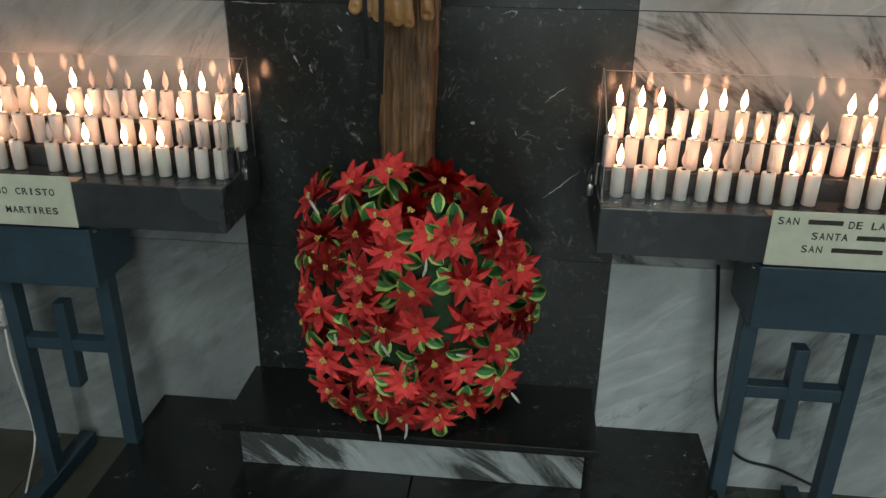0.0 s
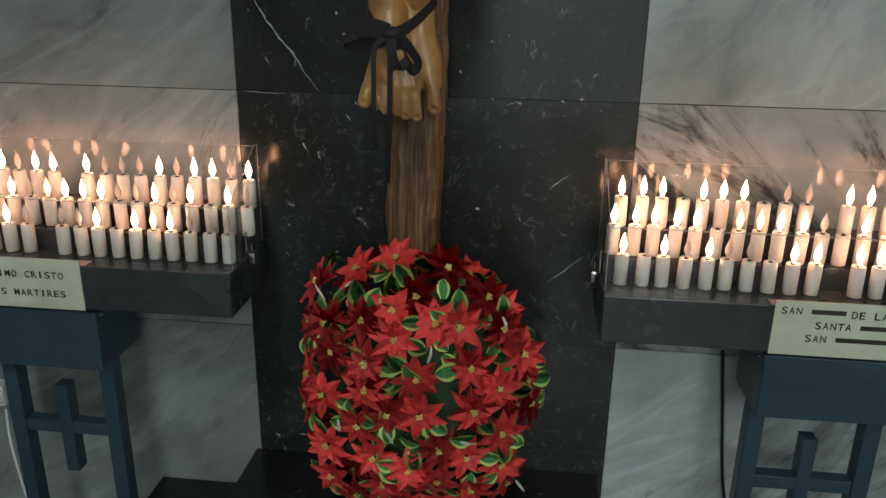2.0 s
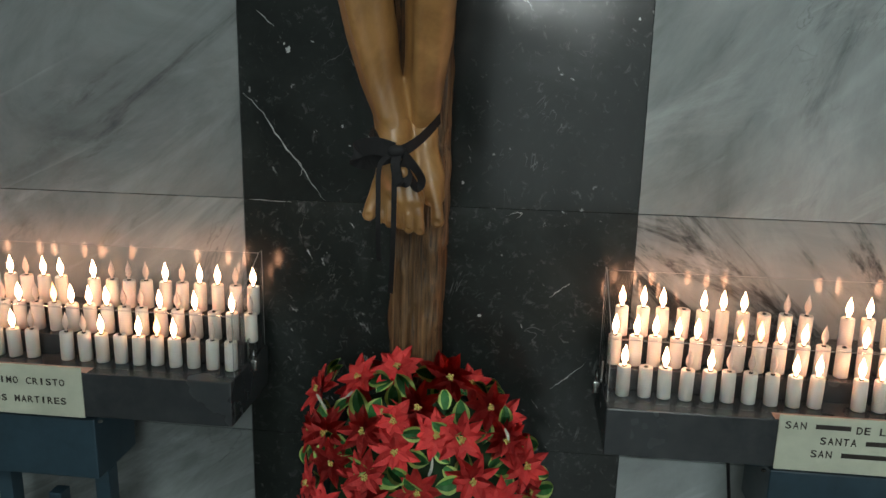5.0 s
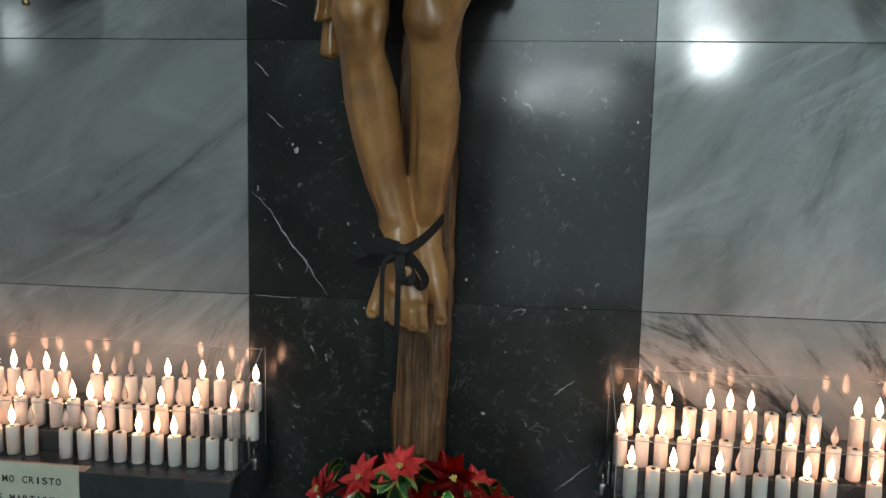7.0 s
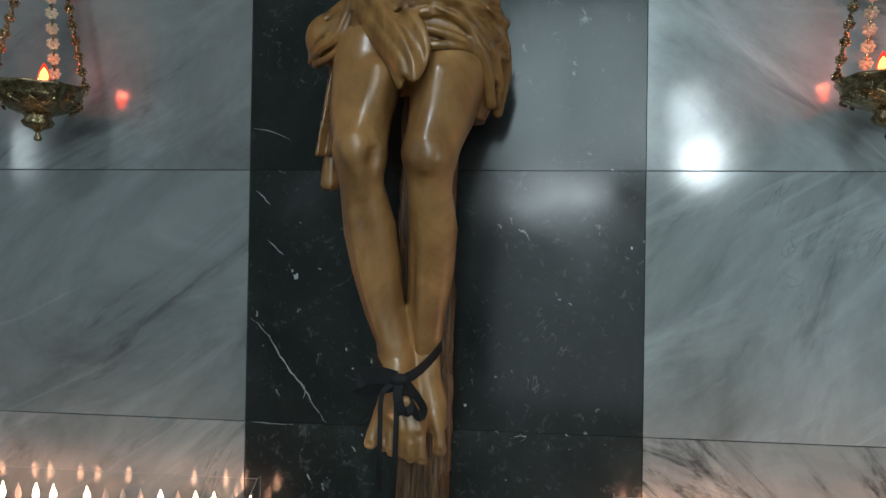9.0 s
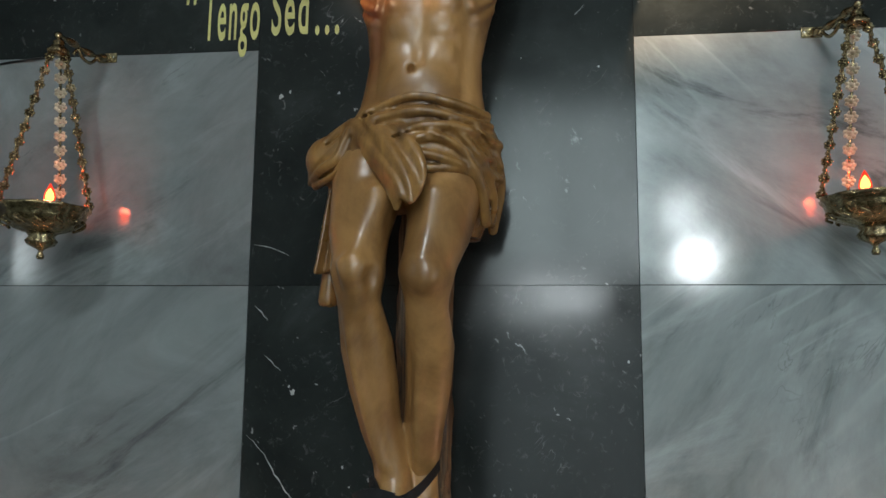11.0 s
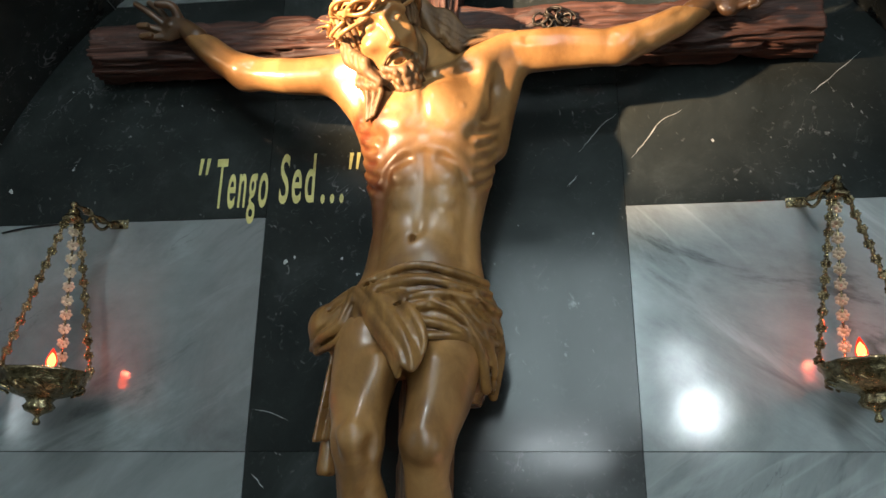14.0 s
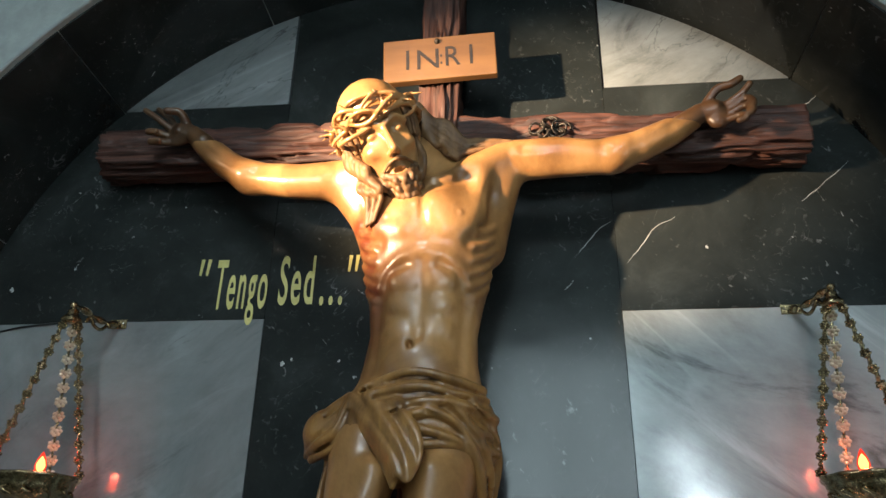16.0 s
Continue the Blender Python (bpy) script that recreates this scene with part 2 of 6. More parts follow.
STEEL_BLUE = grained("blue_grey_paint", (0.019, 0.042, 0.059), (0.029, 0.061, 0.084), 0.42, 24, relief=0.05)
WAX = grained("ivory_plastic", (0.62, 0.60, 0.56), (0.72, 0.70, 0.66), 0.42, 30, relief=0.03)
FLAME = glowing("lit_flame", (1.0, 0.49, 0.29), 26)
FLAME_DIM = glowing("dim_flame", (1.0, 0.46, 0.20), 6)
FLAME_OFF = grained("unlit_flame", (0.60, 0.50, 0.45), (0.72, 0.62, 0.56), 0.3, 30)
METAL = grained("bright_metal", (0.5, 0.5, 0.5), (0.65, 0.65, 0.63), 0.25, 30, metal=1.0)
BRASS = grained("aged_brass", (0.09, 0.066, 0.034), (0.62, 0.51, 0.30), 0.22, 95, metal=1.0, relief=0.9)
BRASS_PALE = grained("polished_pale_brass", (0.55, 0.47, 0.33), (0.88, 0.80, 0.64), 0.34, 70, metal=0.75, relief=0.3)
RED_CORE = glowing("glowing_filament", (1.0, 0.42, 0.18), 24)
PAPER = grained("cream_card", (0.50, 0.53, 0.42), (0.60, 0.62, 0.50), 0.6, 24)
PINK_PAPER = grained("pink_printed_strip", (0.42, 0.24, 0.18), (0.58, 0.40, 0.32), 0.5, 60, (1, 1, 1))
GOLD_PAINT = grained("yellow_lettering", (0.55, 0.52, 0.16), (0.70, 0.66, 0.26), 0.5, 60)
PETAL = grained("red_fabric_petal", (0.80, 0.055, 0.062), (0.94, 0.120, 0.112), 0.7, 60, relief=0.1)
cloth_tree = PETAL.node_tree
through_cloth, cloth_mix = cloth_tree.nodes.new("ShaderNodeBsdfTranslucent"), cloth_tree.nodes.new("ShaderNodeMixShader")
cloth_tree.links.new(cloth_tree.nodes["Principled BSDF"].inputs["Base Color"].links[0].from_socket, through_cloth.inputs["Color"])
cloth_mix.inputs[0].default_value = 0.2
cloth_tree.links.new(cloth_tree.nodes["Principled BSDF"].outputs[0], cloth_mix.inputs[1])
cloth_tree.links.new(through_cloth.outputs[0], cloth_mix.inputs[2])
cloth_tree.links.new(cloth_mix.outputs[0], cloth_tree.nodes["Material Output"].inputs["Surface"])
LEAF = grained("green_fabric_leaf", (0.025, 0.15, 0.035), (0.06, 0.30, 0.08), 0.5, 50)
LEAF_EDGE = grained("lime_leaf_edge", (0.42, 0.62, 0.14), (0.60, 0.78, 0.28), 0.5, 50)
STAMEN = grained("yellow_stamen", (0.50, 0.36, 0.07), (0.72, 0.58, 0.20), 0.6, 120)
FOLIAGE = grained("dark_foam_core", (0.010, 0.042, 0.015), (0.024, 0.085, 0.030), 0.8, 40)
TERRACOTTA = grained("terracotta_pot", (0.12, 0.04, 0.025), (0.2, 0.075, 0.045), 0.6, 30)
FRINGE = grained("pale_ribbon_tip", (0.42, 0.42, 0.36), (0.6, 0.6, 0.52), 0.6, 60)
PLUG = grained("white_plastic", (0.6, 0.6, 0.56), (0.7, 0.7, 0.66), 0.4, 20)
CABLE_BLACK = grained("black_cable", (0.008, 0.008, 0.008), (0.016, 0.016, 0.016), 0.5, 60)
for tone in ("Subsurface Weight",):
    WAX.node_tree.nodes["Principled BSDF"].inputs[tone].default_value = 0.35
WAX.node_tree.nodes["Principled BSDF"].inputs["Subsurface Radius"].default_value = (0.02, 0.01, 0.006)
ACRYLIC = clear_sheet("clear_acrylic")
PANE_GLOW = glowing("daylit_pane", (0.84, 0.95, 1.0), 2.2)
DOOR_GLOW = glowing("daylit_frosted_glass", (0.80, 0.95, 1.0), 0.9)
FANLIGHT_GLOW = glowing("daylit_fanlight", (0.78, 0.96, 1.0), 6.0)

# ---- mesh helpers ----


def link(name, bm, mat, parent=None, label="", smooth=False):
    me = bpy.data.meshes.new(name)
    bm.to_mesh(me)
    bm.free()
    for m in mat if isinstance(mat, (list, tuple)) else (mat,):
        me.materials.append(m)
    if smooth:
        me.polygons.foreach_set("use_smooth", [True] * len(me.polygons))
    ob = new(name, me)
    if parent:
        ob.parent = parent
    if label:
        ob["label"] = label
    return ob


def part(name, bm, mat, parent, label="", smooth=False):
    return link(name, bm, mat, parent, label, smooth)


def thing(name, label, category, group="", at=(0, 0, 0), kind=""):
    ob = new(name)
    ob.location = at
    ob.empty_display_size = 0.05
    return tagged(ob, label, category, group, kind)


def add_box(bm, x0, x1, y0, y1, z0, z1, bevel=0.0):
    made = bmesh.ops.create_cube(bm, size=1)["verts"]
    for v in made:
        v.co = ((x0 + x1) / 2 + v.co.x * (x1 - x0), (y0 + y1) / 2 + v.co.y * (y1 - y0), (z0 + z1) / 2 + v.co.z * (z1 - z0))
    if bevel:
        edges = list({e for v in made for e in v.link_edges})
        bmesh.ops.bevel(bm, geom=edges, offset=bevel, segments=2, profile=0.5, affect="EDGES")
    return bm


def box(*a, bevel=0.0):
    return add_box(bmesh.new(), *a, bevel=bevel)


def add_tube(bm, pts, radii, sides=10, closed_ends=True):
    """A tube through pts with a radius at each."""
    pts = [Vector(p) for p in pts]
    radii = radii if isinstance(radii, (list, tuple)) else [radii] * len(pts)
    rings, side = [], None
    for i, p in enumerate(pts):
        d = (pts[min(i + 1, len(pts) - 1)] - pts[max(i - 1, 0)]).normalized()
        if side is None:
            side = d.orthogonal().normalized()
        side = (side - d * side.dot(d)).normalized()
        up = d.cross(side)
        rings.append([bm.verts.new(p + radii[i] * (math.cos(a) * side + math.sin(a) * up)) for a in (2 * math.pi * j / sides for j in range(sides))])
    for a, b in zip(rings, rings[1:]):
        for j in range(sides):
            bm.faces.new((a[j], a[(j + 1) % sides], b[(j + 1) % sides], b[j]))
    if closed_ends:
        bm.faces.new(rings[0][::-1])
        bm.faces.new(rings[-1])
    return bm


def tube(pts, radii, sides=10):
    return add_tube(bmesh.new(), pts, radii, sides)


def add_lathe(bm, profile, sides=24, centre=(0, 0, 0), flute=0.0, flutes=0):
    """profile: (radius, z) from bottom to top."""
    rings = []
    for r, z in profile:
        ring = []
        for j in range(sides):
            a = 2 * math.pi * j / sides
            rr = max(r, 1e-4) * (1 + flute * math.cos(flutes * a))
            ring.append(bm.verts.new((centre[0] + rr * math.cos(a), centre[1] + rr * math.sin(a), centre[2] + z)))
        rings.append(ring)
    for a, b in zip(rings, rings[1:]):
        for j in range(sides):
            bm.faces.new((a[j], a[(j + 1) % sides], b[(j + 1) % sides], b[j]))
    bm.faces.new(rings[0][::-1])
    bm.faces.new(rings[-1])
    return bm


def lathe(profile, sides=24, **more):
    return add_lathe(bmesh.new(), profile, sides, **more)


def smooth_path(pts, steps=6):
    """Points on a smooth curve through pts."""
    pts = [Vector(p) for p in pts]
    full = [pts[0] * 2 - pts[1], *pts, pts[-1] * 2 - pts[-2]]
    out = []
    for i in range(1, len(full) - 2):
        a, b, c, d = full[i - 1 : i + 3]
        for s in range(steps):
            u = s / steps
            out.append(0.5 * (2 * b + (c - a) * u + (2 * a - 5 * b + 4 * c - d) * u * u + (3 * b - a - 3 * c + d) * u ** 3))
    return [*out, pts[-1]]


def ribbon(pts, width, thick, across=None):
    """A flat band along pts; across: its width direction."""
    bm = bmesh.new()
    pts = [Vector(p) for p in pts]
    rings = []
    for i, p in enumerate(pts):
        d = (pts[min(i + 1, len(pts) - 1)] - pts[max(i - 1, 0)]).normalized()
        s = Vector(across or (1, 0, 0))
        s = (s - d * s.dot(d)).normalized()
        n = d.cross(s)
        w = width[i] if isinstance(width, (list, tuple)) else width
        rings.append([bm.verts.new(p + s * w / 2 * a + n * thick / 2 * b) for a, b in ((-1, -1), (1, -1), (1, 1), (-1, 1))])
    for a, b in zip(rings, rings[1:]):
        for j in range(4):
            bm.faces.new((a[j], a[(j + 1) % 4], b[(j + 1) % 4], b[j]))
    bm.faces.new(rings[0][::-1])
    bm.faces.new(rings[-1])
    return bm


def lettering(text, x0, x1, base, cap, y, mat, parent, name="lettering", slant=0.0, bold=0.0, apart=1.0):
    """Words on an upright face that looks to -y, from x0 to x1, with capitals cap high."""
    curve = bpy.data.curves.new(name, "FONT")
    curve.body, curve.extrude, curve.shear, curve.offset, curve.space_character = text, 0.02, slant, bold, apart
    tmp = new(name, curve)
    bpy.context.view_layer.update()
    me = bpy.data.meshes.new_from_object(tmp.evaluated_get(bpy.context.evaluated_depsgraph_get()))
    bpy.data.objects.remove(tmp)
    xs = [v.co.x for v in me.vertices]
    k, lo, up = (x1 - x0) / (max(xs) - min(xs)), min(xs), cap / 0.70
    for v in me.vertices:
        v.co = (x0 + (v.co.x - lo) * k, y - 0.0008 - 0.02 * v.co.z, base + v.co.y * up)
    me.materials.clear()
    me.materials.append(mat)
    ob = new(name, me)
    ob.parent = parent
    return ob

# ---- niche: back wall, arch, steps, room ----
HALF, SPRING, RADIUS, FRONT = 0.465, 2.235, 1.355, -0.37
GAP = 0.0010


def arch_top(x):
    return SPRING + math.sqrt(max(RADIUS * RADIUS - x * x, 0.0))


def slab_mesh(x0, x1, z0, z1, front=0.0, back=0.018):
    """An upright slab with eased edges, cut off by the arch where it passes it."""
    bm = bmesh.new()
    n = 1 if z1 <= arch_top(max(abs(x0), abs(x1))) else 24
    top = [(x0 + (x1 - x0) * i / n) for i in range(n + 1)]
    top = [(x, min(z1, arch_top(x) - 0.001)) for x in top]
    ring = [(x0, z0), (x1, z0)] + [(x, z) for x, z in reversed(top) if z > z0 + 0.002]
    vs = [bm.verts.new((x, front, z)) for x, z in ring]
    face = bm.faces.new(vs)
    made = bmesh.ops.extrude_face_region(bm, geom=[face])["geom"]
    for v in made:
        if isinstance(v, bmesh.types.BMVert):
            v.co.y = back
    bmesh.ops.recalc_face_normals(bm, faces=bm.faces)
    rim = [e for e in bm.edges if all(abs(v.co.y - front) < 1e-6 for v in e.verts)]
    bmesh.ops.bevel(bm, geom=rim, offset=0.0004, segments=1, affect="EDGES")
    return bm


wall_north = link("wall_north", box(-1.36, 1.36, 0.0185, 0.25, 0, 3.62), MORTAR)
tagged(wall_north, "mortared wall behind the marble cladding of the niche", "wall", kind="structure")
ROWS = (0.0, 0.664, 1.270, 1.872, 2.471)
for side in (-1, 1):
    for i, (z0, z1) in enumerate(zip(ROWS, ROWS[1:])):
        a, b = sorted((side * (HALF + GAP), side * 1.353))
        # dimmer marble on the left, brighter on the right: light put into the colour
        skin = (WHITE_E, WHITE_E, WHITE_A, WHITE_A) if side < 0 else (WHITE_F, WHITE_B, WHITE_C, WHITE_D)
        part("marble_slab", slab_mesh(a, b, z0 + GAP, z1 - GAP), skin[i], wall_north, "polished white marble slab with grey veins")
    a, b = sorted((side * (HALF + 0.0003), side * 1.353))
    part("marble_slab", slab_mesh(a, b, 2.471 + 0.0003, 3.160 - 0.0003), DARK, wall_north, "polished black marble slab with pale flecks")
    a, b = sorted((side * (0.470 + GAP), side * 0.985))
    part("marble_slab", slab_mesh(a, b, 3.160 + GAP, 3.60), WHITE_A, wall_north, "white marble slab cut to the curve of the arch")
for z0, z1 in zip((0.0, 0.664, 1.270, 1.872, 2.82), (0.664, 1.270, 1.872, 2.82, 3.60)):
    part("marble_slab", slab_mesh(-HALF + 0.0003, HALF - 0.0003, z0 + 0.0003, z1 - 0.0003), DARK_LOW if z0 < 1.0 else DARK, wall_north, "polished black marble slab with pale flecks")

# pale cracks and scratches healed in the black marble
CRACKS = (
    (((-0.4590, 0, 1.5180), (-0.4190, 0, 1.4840), (-0.3880, 0, 1.4390), (-0.3650, 0, 1.4050), (-0.3420, 0, 1.3780), (-0.3190, 0, 1.3500), (-0.2970, 0, 1.3130), (-0.2660, 0, 1.2730)), 0.0042),
    (((-0.3420, 0, 1.3780), (-0.3220, 0, 1.3580), (-0.3180, 0, 1.3430), (-0.3250, 0, 1.3280)), 0.003),
    (((-0.4460, 0, 1.8210), (-0.4260, 0, 1.8030), (-0.4140, 0, 1.7900)), 0.003),
    (((-0.4170, 0, 1.7030), (-0.3950, 0, 1.6840), (-0.3770, 0, 1.6700)), 0.0025),
    (((-0.4550, 0, 1.9720), (-0.4010, 0, 1.9610), (-0.3670, 0, 1.9460)), 0.0022),
    (((0.2870, 0, 0.8300), (0.3170, 0, 0.8530), (0.3410, 0, 0.8730), (0.3680, 0, 0.9010)), 0.0032),
    (((0.2770, 0, 1.0610), (0.3010, 0, 1.0840), (0.3230, 0, 1.1010)), 0.0022),
    (((0.1680, 0, 1.2560), (0.1920, 0, 1.2630), (0.2040, 0, 1.2590), (0.1900, 0, 1.2480)), 0.002),
    (((0.3580, 0, 2.6240), (0.3920, 0, 2.6640), (0.4240, 0, 2.6990), (0.4590, 0, 2.7280)), 0.003),
    (((0.4900, 0, 2.6030), (0.5300, 0, 2.6490), (0.5710, 0, 2.7000), (0.6260, 0, 2.7310)), 0.003),
    (((0.9510, 0, 2.7620), (1.0050, 0, 2.8070), (1.0910, 0, 2.8810)), 0.003),
    (((0.3260, 0, 2.5290), (0.3490, 0, 2.5550)), 0.0022),
    (((1.0030, 0, 3.0600), (1.0280, 0, 3.0780), (1.0520, 0, 3.1030)), 0.003),
    (((-0.4500, 0, 1.2680), (-0.4010, 0, 1.2670), (-0.3460, 0, 1.2680)), 0.0016),
)
for points, wide in CRACKS:
    path = smooth_path(points, 4)
    rnd = random.Random(len(points) * 7)
    path = [p + Vector((rnd.uniform(-1, 1), 0, rnd.uniform(-1, 1))) * 0.0022 for p in path]
    widths = [wide * (0.35 + 0.65 * rnd.random()) * min(1, 3 * (i + 0.4) / len(path), 3 * (len(path) - i - 0.4) / len(path)) for i in range(len(path))]
    part("crack", ribbon([(p.x, -0.0002, p.z) for p in path], widths, 0.0008, (1, 0, 0.3)), VEIN, wall_north, "pale healed crack in the black marble")
FLECKS = (((-0.3470, 0, 1.6180), 0.014), ((-0.3550, 0, 1.6310), 0.006), ((0.0620, 0, 1.3270), 0.007), ((-0.2210, 0, 1.4490), 0.007), ((-0.2040, 0, 1.4040), 0.006), ((-0.1590, 0, 1.4220), 0.010),
          ((0.4360, 0, 1.6970), 0.006), ((-1.2040, 0, 2.5720), 0.014), ((0.1100, 0, 1.0080), 0.009), ((-0.2540, 0, 2.3510), 0.008), ((-0.4020, 0, 2.3460), 0.013), ((-0.3790, 0, 2.3570), 0.007),
          ((0.1960, 0, 2.4260), 0.003), ((0.3820, 0, 2.3980), 0.006), ((0.6940, 0, 2.6400), 0.008), ((-1.0140, 0, 3.4570), 0.012))
for (x, y, z), size in FLECKS:
    rnd = random.Random(int(abs(x) * 1000))
    bm = bmesh.new()
    ring = [bm.verts.new((x + size * 0.5 * math.cos(a) * rnd.uniform(0.4, 1.2), -0.0006, z + size * 0.6 * math.sin(a) * rnd.uniform(0.4, 1.3))) for a in (0.52 * j for j in range(12))]
    bm.faces.new(ring)
    part("fleck", bm, VEIN, wall_north)

# arch lining, in curved panels, and the flanks below it
arch = thing("arch_lining", "black marble lining of the round arch over the niche", "arch", kind="structure")
CUTS = (0, 21, 43, 66, 90, 114, 137, 159, 180)
for a0, a1 in zip(CUTS, CUTS[1:]):
    bm = bmesh.new()
    ring = []
    for i in range(13):
        a = radians(a0 + 0.06 + (a1 - a0 - 0.12) * i / 12)
        ring.append([bm.verts.new((r * math.cos(a), y, SPRING + r * math.sin(a))) for r, y in ((RADIUS, FRONT), (RADIUS, 0.018), (RADIUS + 0.03, 0.018), (RADIUS + 0.03, FRONT))])
    for p, q in zip(ring, ring[1:]):
        for j in range(4):
            bm.faces.new((p[j], p[(j + 1) % 4], q[(j + 1) % 4], q[j]))
    bm.faces.new(ring[0])
    bm.faces.new(ring[-1][::-1])
    bmesh.ops.recalc_face_normals(bm, faces=bm.faces)
    part("arch_panel", bm, DARK, arch)
for side in (-1, 1):
    for z0, z1 in ((0, 0.75), (0.75, 1.5), (1.5, SPRING)):
        a, b = sorted((side * RADIUS, side * (RADIUS + 0.03)))
        part("flank_slab", box(a, b, FRONT, 0.018, z0 + GAP, z1 - GAP), WHITE_A, arch)

# the pale wall round the niche, with its arched opening
bm = bmesh.new()
outer, inner = [], []
for i in range(49):
    a = math.pi * i / 48
    inner.append((( RADIUS + 0.006) * math.cos(a), SPRING + (RADIUS + 0.006) * math.sin(a)))
    c, s = math.cos(a), math.sin(a)
    k = min(3.6 / max(abs(c), 1e-6), (4.6 - SPRING) / max(s, 1e-6))
    outer.append((k * c, SPRING + k * s))
inner = [(inner[0][0], 0.0), *inner, (inner[-1][0], 0.0)]
outer = [(outer[0][0], 0.0), *outer, (outer[-1][0], 0.0)]
for y0, flip in ((FRONT - 0.012, False), (0.25, True)):
    vi, vo = [bm.verts.new((x, y0, z)) for x, z in inner], [bm.verts.new((x, y0, z)) for x, z in outer]
    for i in range(len(vi) - 1):
        q = (vi[i], vi[i + 1], vo[i + 1], vo[i])
        bm.faces.new(q[::-1] if flip else q)
    if not flip:
        edge = vi
back_edge = [v for v in bm.verts if abs(v.co.y - 0.25) < 1e-6][: len(edge)]
for i in range(len(edge) - 1):
    bm.faces.new((edge[i], back_edge[i], back_edge[i + 1], edge[i + 1]))
bmesh.ops.recalc_face_normals(bm, faces=bm.faces)
tagged(link("wall_front", bm, PLASTER), "pale painted wall with an arched opening", "wall", kind="structure")
bm = bmesh.new()
rim = [(x * 1.004, FRONT - 0.012, SPRING + (z - SPRING) * 1.004) for x, z in inner]
add_tube(bm, rim, 0.006, 6)
tagged(link("arch_trim", bm, PLASTER, smooth=True), "thin pale edge along the mouth of the arch", "trim", kind="structure")

# room round the camera
tagged(link("floor", box(-3.6, 3.6, -6.6, 0.0, -0.12, -0.004), FLOORING), "pale olive tiled floor", "floor", kind="structure")
tagged(link("ceiling", box(-3.6, 3.6, -6.6, 0.25, 4.6, 4.75), PLASTER), "pale painted ceiling", "ceiling", kind="structure")
tagged(link("wall_west", box(-3.75, -3.6, -6.6, 0.25, 0, 4.6), PLASTER), "pale painted side wall", "wall", kind="structure")
tagged(link("wall_east", box(3.6, 3.75, -6.6, 0.25, 0, 4.6), PLASTER), "pale painted side wall", "wall", kind="structure")
tagged(link("wall_south", box(-3.75, 3.75, -6.75, -6.6, 0, 4.6), PLASTER), "pale painted wall facing the niche", "wall", kind="structure")

# black marble step and the plinth under the flowers
step = tagged(link("step", box(-0.756, 0.742, -0.62, -0.0005, -0.002, 0.155, bevel=0.003), DARK_TOP), "low black marble step below the cross", "step", kind="structure")
for x0, x1 in ((-0.762, -0.002), (0.002, 0.748)):
    part("marble_slab", box(x0, x1, -0.63, -0.0005, 0.1555, 0.172, bevel=0.002), DARK_TOP, step)
plinth = tagged(link("plinth", box(-0.43, 0.412, -0.245, -0.0008, 0.172, 0.270), MORTAR), "marble plinth under the flower ball", "plinth", kind="structure")
part("marble_slab", box(-0.4345, 0.417, -0.262, -0.2455, 0.173, 0.2695, bevel=0.0015), WHITE_P, plinth, "streaked white marble front slab")
part("marble_slab", box(-0.478, 0.450, -0.266, -0.001, 0.2705, 0.292, bevel=0.002), DARK_TOP, plinth, "black marble top slab")

# floor tiles
for i in range(-6, 6):
    for j in range(0, 4):
        x0, y1 = i * 0.4 + 0.1, -j * 0.4
        if x0 > -0.74 and x0 + 0.4 < 0.74 and j < 1:
            continue
        bmx = box(x0 + 0.0015, x0 + 0.3985, y1 - 0.3985, y1 - 0.0015, -0.004, 0.0)
        part("floor_tile", bmx, FLOORING, bpy.data.objects["floor"])

# windows that light the room
for x, y, z, w, h in ((1.95, -6.59, 2.95, 0.5, 1.0), (0.45, -6.585, 2.35, 0.85, 0.5)):
    win = thing("window_1" if x > 1 else "window_2", "small daylit window high in the wall", "window", kind="structure")
    part("pane", box(x - w / 2, x + w / 2, y, y + 0.01, z - h / 2, z + h / 2), PANE_GLOW, win)
    for a, b, c, d in ((-1, -1, 0, 1), (1, 1, 0, 1), (0, 1, -1, -1), (0, 1, 1, 1)):
        if a == b:
            part("frame", box(x + a * (w / 2 + 0.025) - 0.025, x + a * (w / 2 + 0.025) + 0.025, y, y + 0.05, z - h / 2 - 0.05, z + h / 2 + 0.05, bevel=0.004), PLUG, win)
        else:
            part("frame", box(x - w / 2, x + w / 2, y, y + 0.05, z + c * (h / 2 + 0.025) - 0.025, z + c * (h / 2 + 0.025) + 0.025, bevel=0.004), PLUG, win)

# tall frosted glass door opposite the niche
door = thing("door_1", "tall frosted glass door full of daylight", "door", kind="structure")
for x0, x1 in ((-0.20, 0.62), (0.68, 1.50)):
    for z0, z1 in ((0.10, 2.05), (2.65, 4.45)):
        part("pane", box(x0, x1, -6.598, -6.588, z0, z1), DOOR_GLOW if z0 < 1 else FANLIGHT_GLOW, door)
for x0, x1, z0, z1 in ((-0.26, -0.20, 0.0, 4.5), (0.62, 0.68, 0.0, 4.5), (1.50, 1.56, 0.0, 4.5), (-0.2, 0.62, 0.0, 0.10), (0.68, 1.5, 0.0, 0.10), (-0.2, 0.62, 4.45, 4.5), (0.68, 1.5, 4.45, 4.5)):
    part("door_frame", box(x0, x1, -6.6, -6.55, z0, z1, bevel=0.004), PLUG, door)


